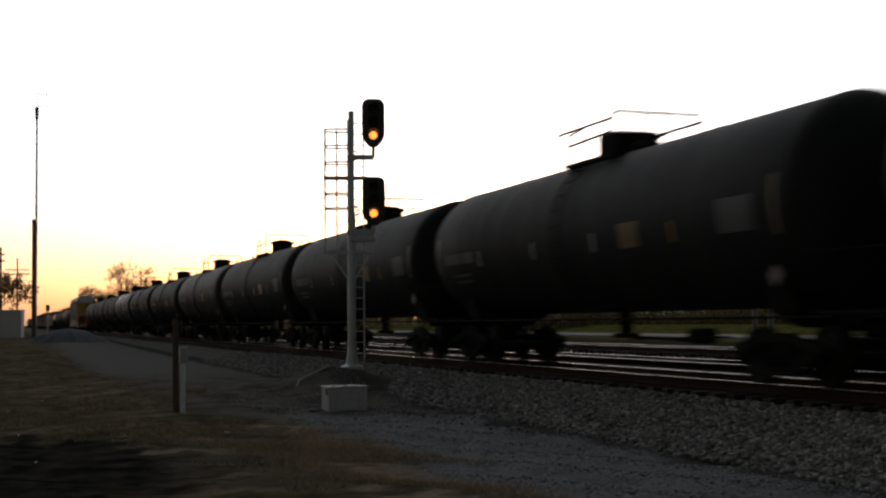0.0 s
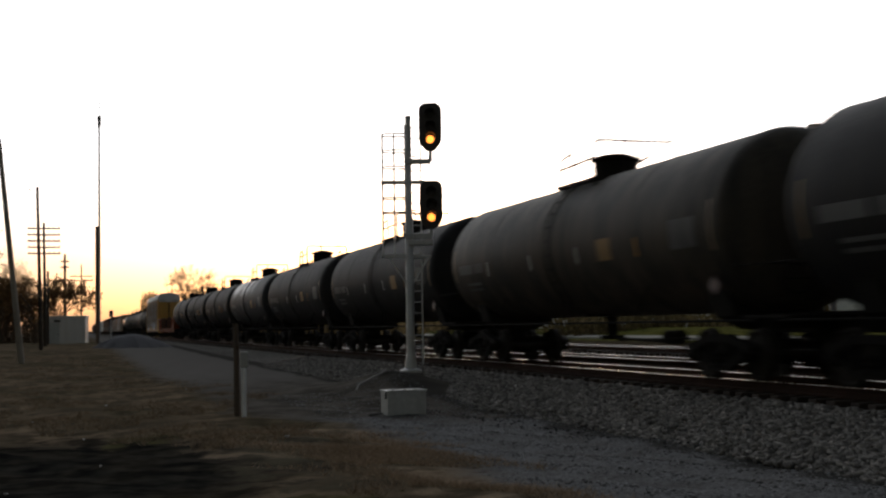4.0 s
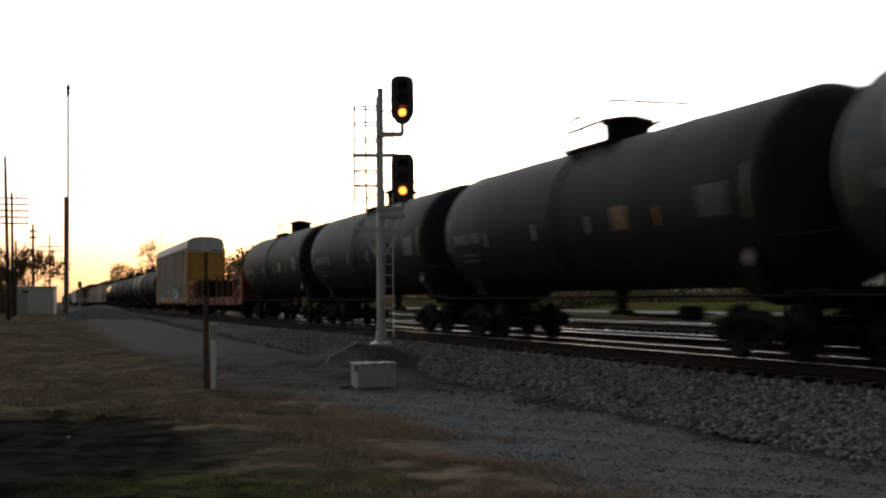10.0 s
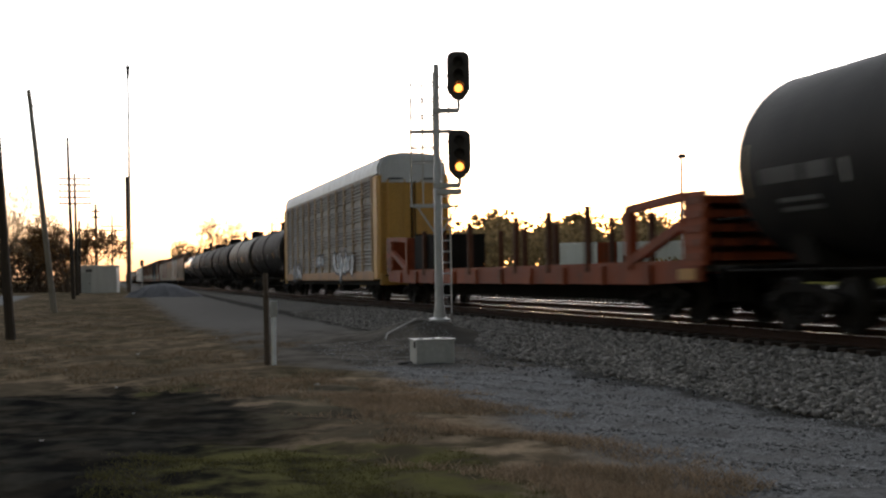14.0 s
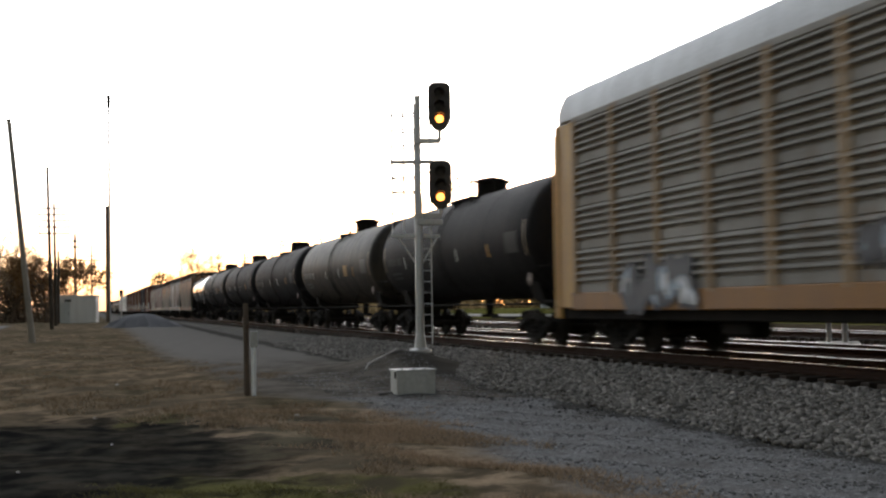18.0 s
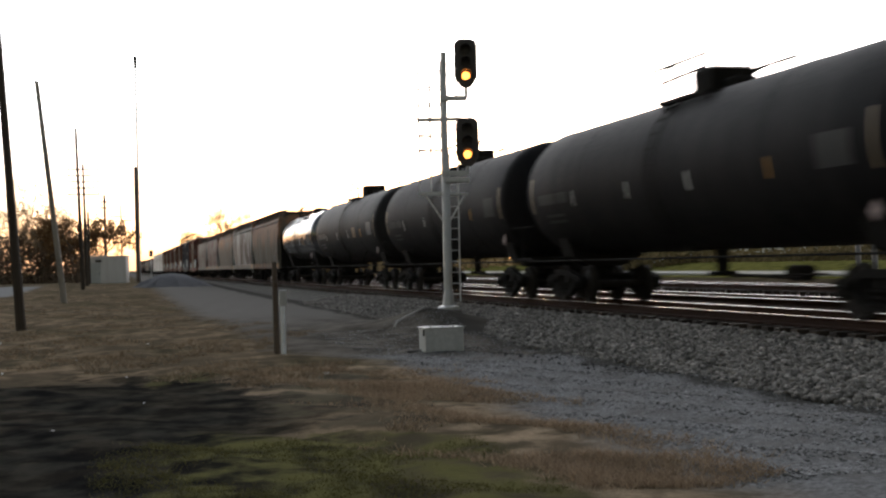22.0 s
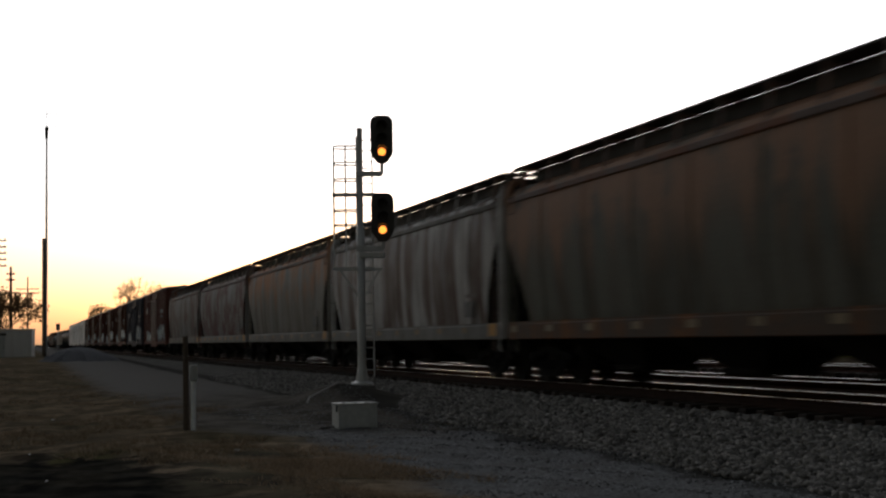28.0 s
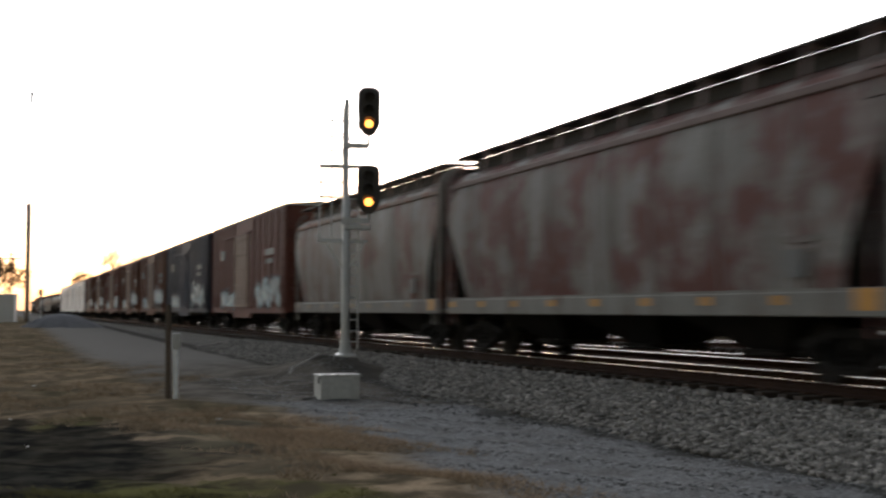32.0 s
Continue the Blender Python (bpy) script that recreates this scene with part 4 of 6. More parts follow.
thicket("roadside_undergrowth", "dark tangled undergrowth below bare trees", 42000, (-75, 142, 0), (-3.5, 152, 7.2), THICKET, 1, 0.22)
thicket("bare_brush", "tan leafless brush below the bare trees", 9000, (17, 224, 0), (36, 234, 7.4), HAZY, 8, 0.13)
thicket("olive_brush", "dull olive trees and brush behind the line", 9000, (11.5, 226, 0), (19, 236, 9.0), BRUSH, 12, 0.17)
thicket("olive_brush", "dull olive trees and brush behind the line", 16000, (18, 227, 0), (34, 238, 10.4), BRUSH, 13, 0.17)
thicket("olive_brush", "dull olive trees and brush behind the line", 9000, (30, 226, 0), (60, 240, 11.5), BRUSH, 14, 0.22)
thicket("trackside_hedge", "dark leafless hedge along the far side of the line", 9000, (24, 100, 0), (34, 330, 2.6), LEAF, 4, 0.4)
thicket("yard_hedge", "dark low hedge in front of the trailers", 26000, (28, 66, 0), (80, 72, 2.6), BRUSH, 5, 0.2)
thicket("distant_hedge", "dark distant trees where the tracks vanish", 6000, (16, 330, 0), (60, 420, 6.0), LEAF, 6, 0.8)
thicket("far_undergrowth", "dark undergrowth below far trees", 46000, (24, 128, 0), (185, 168, 9.2), LEAF, 2, 0.4)


# ---- beyond the tracks: trailers, lamp post, road ----
def freight_trailer(at, turn, long, mat, label, marks=0):
    t = thing("freight_trailer", label, "trailer", "trailers in the yard", at=at, turn=turn)
    part("box_body", Solid().box(0, 0, 2.65, long, 2.5, 2.8, 0.04), mat, t)
    rib = Solid().box(0, -1.27, 2.65, 0.07, 0.04, 2.7, 0.01).mesh("side_rib", mat)
    for k in range(int(long / 1.2)):
        part("side_rib", rib, mat, t, "", (-long / 2 + 0.6 + 1.2 * k, 0, 0))
    for k in range(marks):
        part("lettering_bar", Solid().box(-long / 2 + 0.9 + 1.0 * k, -1.3, 2.35, 0.35, 0.02, 1.3), HOOD, t, "dark lettering bar")
    if marks:
        part("emblem", Solid().lathe([(0.0, -1.34), (0.42, -1.335), (0.42, -1.3)], 20, "y", (2.6, 0, 3.1)), HOOD, t, "round dark emblem")
    part("undercarriage", Solid().box(0, 0, 1.1, long * 0.9, 1.0, 0.25), FRAME, t)
    for x in (-long * 0.36, -long * 0.27):
        w = part("wheel", Solid().lathe([(0.3, -1.2), (0.5, -1.15), (0.5, -0.75), (0.3, -0.7)], 16, "y", (x, 0, 0.5)).lathe([(0.3, 0.7), (0.5, 0.75), (0.5, 1.15), (0.3, 1.2)], 16, "y", (x, 0, 0.5)), FRAME, t)
    part("landing_leg", Solid().box(long * 0.3, -0.9, 0.55, 0.12, 0.12, 1.1).box(long * 0.3, 0.9, 0.55, 0.12, 0.12, 1.1), FRAME, t)


freight_trailer((43.4, 84.6, 0), -27, 12.4, BOX_WHITE, "white ribbed freight trailer with dark lettering bars", 3)
freight_trailer((35.4, 88.4, 0), -27, 2.9, BOX_WHITE, "small white freight container")
freight_trailer((37.4, 87.6, 0), -27, 1.6, ORANGE, "small orange freight container")
freight_trailer((55.0, 80.6, -0.6), -27, 12.4, BOX_WHITE, "plain white freight trailer parked in a yard")


def yard_lamp():
    p = thing("street_lamp", "tall grey yard lamp post", "lamp", at=(35.75, 71.5, 0))
    part("pole", Solid().rod((0, 0, -0.2), (0, 0, 9.0), 0.11, 0.08, 10), MAST, p)
    part("lamp_head", Solid().box(0.05, 0, 9.15, 0.45, 0.4, 0.3, 0.06), HOOD, p)


yard_lamp()
road = tagged(new("service_road", Solid().prism([(27.6, 0.5), (27.6, 0.92), (28.6, 1.02), (28.6, 0.5)], -60, 900).mesh("service_road", gravel("pale_road_gravel", (0.3, 0.29, 0.26), (0.45, 0.44, 0.4)))), "pale gravel service road beyond the tracks", "road", kind="structure")


# ---- grasses ----
def blades(name, label, count, area, tall, wide, mat, seed, per=6):
    rng = np.random.default_rng(seed)
    p = area(rng, count)
    p = np.repeat(p, per, 0)
    n = len(p)
    p[:, :2] += rng.normal(0, 0.05, (n, 2))
    a = rng.uniform(0, 6.283, n)
    h = rng.uniform(tall[0], tall[1], n)
    d = np.stack([np.cos(a), np.sin(a), 0 * a], -1)
    lean = rng.normal(0, 1.0, (n, 2)) * h[:, None]
    tip = p + np.concatenate([lean, h[:, None]], 1)
    v = np.stack([p - d * wide, p + d * wide, tip], 1).reshape(-1, 3)
    tagged(new(name, quick(name, v, np.arange(3 * n).reshape(-1, 3), mat)), label, "grass", kind="stuff")


def meadow(rng, n):
    y = 8.5 + 70 * rng.random(n) ** 1.8
    x = rng.uniform(-0.24, 0.16, n) * y * 1.2 + 0.6
    w = np.sin(x * 1.3 + 1.7) * np.sin(y * 0.9) + 0.6 * np.sin(x * 3.1 - y * 1.7)
    keep = (x < 4.3 + 0.5 * np.sin(y * 1.3)) & ~((x < 1.6) & (y < 18.5)) & ~((x < 3.2) & (y < 16.5) & (w < 1.1)) & ~((x > 2.4) & (y > 38)) & (w > 0.0) & (np.sin(x * 0.9 + y * 0.31) + 0.7 * np.sin(y * 0.57 - x * 0.4) > -0.7)
    x, y = x[keep], y[keep]
    return np.stack([x, y, height(x, y)], -1)


def lawn(rng, n):
    y = 8.2 + 4 * rng.random(n)
    x = rng.uniform(-0.2, 3.2, n)
    keep = (y < 11.4 + 0.9 * np.sin(x * 2.0) + rng.normal(0, 0.35, n)) & (np.sin(x * 3.7 + 1) + np.sin(y * 2.9 + x) + rng.normal(0, 0.4, n) > -0.3)
    return np.stack([x[keep], y[keep], height(x[keep], y[keep])], -1)


def verge_tufts(rng, n):
    y = 8.2 + 11.5 * rng.random(n) ** 1.2
    x = 3.9 + 0.55 * rng.normal(0, 1, n) + 0.25 * np.sin(y * 1.1) + np.where(y > 16.5, -rng.random(n) * 1.8, 0)
    keep = (x < 5.2) & (np.sin(x * 2.7 + y * 1.9) + np.sin(y * 0.83 - x * 1.3) > -0.1)
    return np.stack([x[keep], y[keep], height(x[keep], y[keep])], -1)


blades("dry_grass", "dry straw-coloured grass tufts", 24000, meadow, (0.03, 0.13), 0.006, DRY, 21)
blades("rust_grass", "rust-brown dead grass along the lane", 7500, verge_tufts, (0.02, 0.09), 0.005, RUSTY, 23)
blades("green_grass", "short green grass patch", 4200, lawn, (0.008, 0.032), 0.005, GREEN, 22)


# ---- rolling stock: length along y, the leading end towards -y, z from the top of rail ----
def cast(name, solid, material, smooth=35):
    return solid.mesh(name, material, smooth)


WHEEL_R = 0.457


def wheelset_mesh():
    s = Solid().rod((-1.0, 0, 0), (1.0, 0, 0), 0.085, n=12)
    for k in (-1, 1):
        s.lathe([(0.12, k * 0.82), (0.14, k * 0.72), (0.38, k * 0.755), (0.43, k * 0.69), (WHEEL_R + 0.028, k * 0.675), (WHEEL_R + 0.028, k * 0.695), (WHEEL_R, k * 0.715), (WHEEL_R - 0.006, k * 0.83), (0.41, k * 0.835), (0.37, k * 0.79), (0.15, k * 0.86), (0.12, k * 0.86)], 28, "x")
        for a in range(3):
            q = radians(120 * a)
            s.box(k * 0.875, 0.055 * math.cos(q), 0.055 * math.sin(q), 0.03, 0.03, 0.03)
    return cast("wheelset", s, TREAD)


def side_frame_mesh():
    """A cast three-piece truck side: arched top chord, window for the springs, journal ends."""
    s = Solid()
    top = [(-1.16, 0.6), (-0.98, 0.68), (-0.62, 0.72), (-0.4, 0.82), (0.4, 0.82), (0.62, 0.72), (0.98, 0.68), (1.16, 0.6), (1.16, 0.5), (0.98, 0.56), (0.64, 0.6), (0.42, 0.68), (-0.42, 0.68), (-0.64, 0.6), (-0.98, 0.56), (-1.16, 0.5)]
    s.slab(top, -0.085, 0.085)
    s.slab([(-0.74, 0.4), (-0.36, 0.17), (0.36, 0.17), (0.74, 0.4), (0.74, 0.52), (0.34, 0.28), (-0.34, 0.28), (-0.74, 0.52)], -0.08, 0.08)
    for y in (-1, 1):
        s.box(0, y * 0.36, 0.48, 0.15, 0.11, 0.5, 0.02)
        s.slab([(y * 0.7, 0.4), (y * 0.7, 0.62), (y * 0.8, 0.62), (y * 0.8, 0.4)], -0.08, 0.08)
        s.box(0, y * 0.88, 0.46, 0.24, 0.3, 0.24, 0.05)
        s.lathe([(0.0, -0.17), (0.09, -0.16), (0.1, -0.1), (0.1, 0.1)], 12, "x", (0, y * 0.88, 0.457))
    return cast("side_frame", s, STEEL)


def spring_mesh():
    s = Solid()
    s.lathe([(0.13, 0.22), (0.16, 0.27), (0.13, 0.32), (0.16, 0.37), (0.13, 0.42), (0.16, 0.47), (0.13, 0.52)], 14)
    return cast("bolster_spring", s, STEEL)


WHEELSET, SIDE_FRAME, SPRINGS = wheelset_mesh(), side_frame_mesh(), spring_mesh()
BOLSTER = cast("truck", Solid().box(0, 0, 0.6, 2.1, 0.42, 0.24, 0.05).lathe([(0.28, 0.7), (0.28, 0.86)], 16).box(0, -0.42, 0.46, 1.7, 0.1, 0.22, 0.03).box(0, 0.42, 0.46, 1.7, 0.1, 0.22, 0.03).box(0, 0, 0.34, 0.3, 1.3, 0.12, 0.03).box(0.3, 0, 0.46, 0.06, 1.0, 0.1).box(-0.3, 0, 0.46, 0.06, 1.0, 0.1), STEEL)
COUPLER = cast("coupler", Solid().box(0, 0.2, 0.87, 0.2, 0.5, 0.22, 0.03).box(0.06, -0.1, 0.87, 0.26, 0.26, 0.28, 0.05).box(-0.12, -0.16, 0.87, 0.12, 0.2, 0.28, 0.04), STEEL)
BRAKE_HOSE = cast("brake_hose", Solid().path([(0.3, 0.25, 0.75), (0.3, -0.05, 0.6), (0.28, -0.2, 0.42), (0.2, -0.28, 0.5)], 0.025), FRAME)
CABLES = cast("brake_rigging", Solid().rod((-0.6, -1.2, 0.55), (-0.6, 1.2, 0.6), 0.03).rod((-0.25, -1.6, 0.62), (-0.25, 2.0, 0.55), 0.02).lathe([(0.0, -0.35), (0.16, -0.32), (0.16, 0.32), (0, 0.35)], 14, "y", (0.35, 0.3, 0.62)), FRAME)


def trucks(car, ys, half):
    for y in ys:
        t = part("truck", BOLSTER, STEEL, car, "", (0, y, 0))
        for x in (-1.03, 1.03):
            part("side_frame", SIDE_FRAME, STEEL, t, "", (x, 0, 0))
            part("bolster_spring", SPRINGS, STEEL, t, "", (x * 0.98, 0, 0))
        for dy in (-0.88, 0.88):
            part("wheelset", WHEELSET, TREAD, t, "steel wheels on an axle", (0, dy, WHEEL_R))
    for s in (-1, 1):
        c = part("coupler", COUPLER, STEEL, car, "", (0, s * half, 0))
        h = part("brake_hose", BRAKE_HOSE, FRAME, car, "", (0, s * half, 0))
        if s > 0:
            c.rotation_euler = h.rotation_euler = (0, 0, math.pi)


STIRRUP = cast("sill_step", Solid().path([(0, -0.2, 1.12), (0, -0.2, 0.52), (0, 0.2, 0.52), (0, 0.2, 1.12)], 0.02), FRAME)
PLANK = cast("slat", Solid().box(0, 0, 0, 0.06, 2.1, 0.03), FRAME)
RUNG = cast("rung", Solid().rod((0, -0.2, 0), (0, 0.2, 0), 0.013, n=6), FRAME)


def side_ladder(car, x, y, z0, z1, mat, step=0.38):
    s = Solid()
    for dy in (-0.2, 0.2):
        s.box(x, y + dy, (z0 + z1) / 2, 0.02, 0.045, z1 - z0)
    lad = part("ladder", s, mat, car)
    k = 0
    while z0 + 0.15 + step * k < z1:
        part("rung", RUNG, mat, lad, "", (x, y, z0 + 0.15 + step * k))
        k += 1
    return lad


def tank_car(label, shell, half=8.45, r=1.65, cz=2.86, hatch=-0.2, boxy=False, panel=True):
    """half: half the length of the shell; hatch: where the hatch stands along it."""
    car = thing("tank_car", label, "tank car", "freight train")
    prof = [(0.0, -half)]
    for a in range(9, 91, 9):
        q = radians(a)
        prof.append((r * math.sin(q), -half + 0.72 * (1 - math.cos(q))))
    prof += [(r, -half + 2.5), (r, -2.9), (r, 2.9), (r, half - 2.5)]
    for a in range(90, -1, -9):
        q = radians(a)
        prof.append((r * math.sin(q), half - 0.72 * (1 - math.cos(q))))
    body = Solid().lathe(prof, 56, "y", (0, 0, cz))
    part("tank", body, shell, car, "", smooth=40)
    for y in (-half + 0.74, -half * 0.5, 0.3, half * 0.5, half - 0.74):
        seam = Solid().lathe([(r + 0.001, y - 0.03), (r + 0.008, y - 0.02), (r + 0.008, y + 0.02), (r + 0.001, y + 0.03)], 56, "y", (0, 0, cz))
        part("weld_seam", seam, shell, car)
    top = cz + r
    # hatch housing, platform and railing over the middle
    dome = part("hatch_housing", Solid().lathe([(0.5, top - 0.12), (0.5, top + 0.34), (0.6, top + 0.38), (0.6, top + 0.44), (0.4, top + 0.47), (0, top + 0.47)] if half > 8 and not boxy else [(0.36, top - 0.12), (0.36, top + 0.2), (0.3, top + 0.28), (0, top + 0.3)], 24), FRAME, car, "round black hatch housing", (0, hatch, 0))
    lid = top if half > 8 and not boxy else top - 0.18
    if boxy:
        part("valve_box", Solid().box(0, 0.15, top + 0.16, 1.0, 0.95, 0.6, 0.06).box(0, -0.6, top + 0.02, 0.6, 0.5, 0.3, 0.05), FRAME, dome, "square valve housing")
    part("hatch_lid", Solid().lathe([(0.42, lid + 0.46), (0.42, lid + 0.5), (0.2, lid + 0.54), (0, lid + 0.54)] if half > 8 and not boxy else [(0.22, lid + 0.46), (0.16, lid + 0.52), (0, lid + 0.53)], 20), FRAME, dome)
    for s in (-1, 1):
        plat = Solid().box(s * 0.85, -1.1, top - 0.2, 0.5, 0.05, 0.06).box(s * 0.85, 1.0, top - 0.2, 0.5, 0.05, 0.06).box(s * 1.08, -0.05, top - 0.19, 0.05, 2.15, 0.07)
        for y in (-1.0, 0.9):
            plat.beam((s * 1.0, y, top - 0.24), (s * 0.95, y, top - 0.5), 0.05, 0.05)
        plat = part("platform", plat, FRAME, car, "grated platform beside the hatch", (0, hatch, 0))
        for k in range(4):
            part("slat", PLANK, FRAME, plat, "", (s * (0.7 + 0.1 * k), -0.05, top - 0.17))
        hr = Solid().path([(s * 1.02, 0.98, top - 0.2), (s * 1.02, 0.98, top + 0.46), (s * 1.02, 0.3, top + 0.56), (s * 1.02, 0.22, top + 0.5), (s * 1.02, 0.2, top - 0.15)], 0.03)
        hr.rod((s * 1.02, 0.98, top + 0.25), (s * 1.02, -1.08, top + 0.3), 0.028, n=6)
        if boxy:
            hr.path([(s * 1.02, -1.08, top - 0.15), (s * 1.02, -1.08, top + 0.56), (s * 1.02, 1.5, top + 0.56), (s * 1.02, 1.5, top - 0.25)], 0.028)
        part("railing", hr, FRAME, car, "thin tube railing", (0, hatch, 0))
    if half > 8:
        part("end_railing", Solid().path([(-1.02, -1.08, top - 0.2), (-1.02, -1.08, top + 0.62), (-0.95, -1.08, top + 0.7), (0.95, -1.08, top + 0.7), (1.02, -1.08, top + 0.62), (1.02, -1.08, top - 0.2)], 0.032).rod((-0.3, -1.08, top), (-0.3, -1.08, top + 0.7), 0.026, n=6), FRAME, car, "tall tube railing across the roof", (0, hatch, 0))
    else:
        part("vent_valve", Solid().lathe([(0.2, top - 0.1), (0.2, top + 0.22), (0.1, top + 0.28), (0, top + 0.28)], 14), FRAME, car, "", (0.2, -0.9, 0))
        for y in (-1.5, 1.35):
            part("platform_rail", Solid().path([(-1.02, y, top - 0.3), (-1.02, y, top + 0.34), (1.02, y, top + 0.34), (1.02, y, top - 0.3)], 0.024), FRAME, car, "tube railing round the hatch")
        for s in (-1, 1):
            for z in (0.1, 0.34):
                part("platform_rail", Solid().rod((s * 1.02, -1.5, top + z), (s * 1.02, 1.35, top + z), 0.018, n=6), FRAME, car)
    # curved side ladders up the shell
    for s in (-1, 1):
        lad = Solid()
        rung = Solid()
        for y in (hatch - 0.02, hatch + 0.42):
            pts = [(s * (r + 0.09) * math.cos(radians(a)), y, cz + (r + 0.09) * math.sin(radians(a))) for a in range(-45, 76, 10)]
            pts = [(pts[0][0], y, 1.0)] + pts
            lad.path(pts, 0.015, 6)
        o = part("ladder", lad, FRAME, car)
        for a in range(-40, 71, 11):
            q = ((r + 0.09) * math.cos(radians(a)) * s, hatch + 0.2, cz + (r + 0.09) * math.sin(radians(a)))
            part("rung", RUNG, FRAME, o, "", q)
    # underframe: stub sills, saddles, side handrail, end platforms
    for s in (-1, 1):
        y = s * (half - 0.6)
        part("stub_sill", Solid().box(0, y, 1.02, 0.5, 2.6, 0.36, 0.03), FRAME, car)
        saddle = [(-0.95, 1.15), (-1.14, 1.75), (-1.18, 1.98), (-0.9, 1.72), (0, 1.42), (0.9, 1.72), (1.18, 1.98), (1.14, 1.75), (0.95, 1.15), (0.4, 0.9), (-0.4, 0.9)]
        part("saddle", Solid().prism(saddle, s * (half - 1.75) - 0.35, s * (half - 1.75) + 0.35), FRAME, car)
        part("end_platform", Solid().box(0, s * (half + 0.12), 1.12, 2.9, 0.75, 0.06, 0.01).box(0, s * (half + 0.45), 1.02, 2.9, 0.08, 0.18, 0.02), FRAME, car)
        e = Solid()
        for x in (-1.42, 1.42):
            e.path([(x, s * (half + 0.45), 1.12), (x, s * (half + 0.45), 2.0), (x, s * (half - 0.5), 2.0)], 0.018)
        e.path([(-1.42, s * (half + 0.45), 2.0), (1.42, s * (half + 0.45), 2.0)], 0.018)
        part("end_handrail", e, FRAME, car)
        for x in (-1.45, 1.45):
            part("sill_step", STIRRUP, FRAME, car, "", (x, s * (half + 0.1), 0))
        part("handrail", Solid().path([(s * 1.46, -half - 0.1, 1.06), (s * 1.5, 0, 1.06), (s * 1.46, half + 0.1, 1.06)], 0.024).path([(s * 1.5, -half * 0.5, 1.06), (s * 1.2, -half * 0.5, 1.85)], 0.015).path([(s * 1.5, half * 0.5, 1.06), (s * 1.2, half * 0.5, 1.85)], 0.015), STEEL, car, "long side handrail")
    part("outlet_valve", Solid().rod((0, 0.2, 1.45), (0, 0.2, 0.75), 0.16, 0.12, 12).box(0, 0.2, 0.72, 0.5, 0.4, 0.1, 0.03).box(0, 0.2, 1.3, 0.9, 1.2, 0.14, 0.05), FRAME, car)
    part("brake_rigging", CABLES, FRAME, car, "", (0.2, -2.2, 0.1))
    bw = Solid().path([(0.25 * math.cos(radians(22.5 * a)), 0, 0.25 * math.sin(radians(22.5 * a))) for a in range(17)], 0.018)
    bw.rod((-0.25, 0, 0), (0.25, 0, 0), 0.014, n=6).rod((0, 0, -0.25), (0, 0, 0.25), 0.014, n=6)
    part("brake_wheel", bw, FRAME, car, "round hand brake wheel", (-0.75, half + 0.5, 1.75))

    # markings on both flanks
    def patch(name, y, z, w, h, mat, s, lab=""):
        q = math.asin(max(-0.98, min(0.98, (z - cz) / r)))
        p = Solid()
        n = max(2, int(h / 0.15))
        loops = []
        for k in range(n + 1):
            zz = z - h / 2 + h * k / n
            x = math.sqrt(max(0.01, r * r - (zz - cz) ** 2))
            loops.append([(s * (x + 0.006), y - w / 2, zz), (s * (x + 0.006), y + w / 2, zz), (s * (x - 0.02), y + w / 2, zz), (s * (x - 0.02), y - w / 2, zz)])
        part(name, p.rings(loops), mat, car, lab)

    stencil = PALE_DIM if panel else PALE_SOOT
    for s in (-1, 1):
        if panel:
            patch("hazard_panel", hatch - 2.75, 2.6, 0.7, 0.46, PANEL, s, "amber square panel")
        for y, w in ((half - 3.1, 0.7), (half - 2.0, 1.2)):
            patch("lettering_bar", y, 2.62, w, 0.26, stencil, s, "faded lettering bar")
        for z in (2.2, 2.05):
            patch("lettering_bar", half - 2.4, z, 1.2, 0.07, stencil, s, "faded lettering bar")
        patch("stencil_panel", -half + 2.0, 2.68, 0.95, 0.55, stencil, s, "faded stencilled data panel")
        for y, m in ((-4.5, AMBER), (-1.5, PALE), (1.4, PALE), (4.6, PALE)):
            patch("reflector", y, 2.55, 0.07, 0.36, m, s, "thin reflective strip")
        for y in (-half + 0.95, half - 0.95):
            patch("reflector", y, 2.75, 0.08, 0.9, AMBER_DIM, s, "tall reflective strip")
        d = [(-half + 1.3 + a, 1.7 + b) for a, b in ((-0.16, 0), (0, -0.17), (0.16, 0), (0, 0.17))]
        part("placard", Solid().slab(d, s * 1.36, s * 1.385), PALE_PINK, car, "dull diamond placard")
    trucks(car, (-half + 1.75, half - 1.75), half + 0.5)
    return car


PALE_PINK = painted("dulled_placard", (0.3, 0.22, 0.21), (0.16, 0.13, 0.12), 0.6)
AMBER_DIM = painted("dulled_amber_strip", (0.25, 0.17, 0.08), (0.2, 0.16, 0.12), 0.5)
PALE_SOOT = painted("sooty_stencil", (0.05, 0.05, 0.05), (0.03, 0.03, 0.03), 0.6, spec=0.07)
PALE_DIM = painted("faded_stencil", (0.14, 0.14, 0.14), (0.075, 0.075, 0.075), 0.5, spec=0.1)


def graffiti_paint(name, a, b, c):
    n = Tree(name)
    f = n.noise(2.6, 3, 0.5)
    g = n.noise(1.5, 2, 0.4, stretch=(1, 1.4, 0.8))
    col = n.mix(n.span(f, 0.46, 0.5), a, b)
    col = n.mix(n.span(g, 0.5, 0.54), col, c)
    return n.done(col, 0.55)


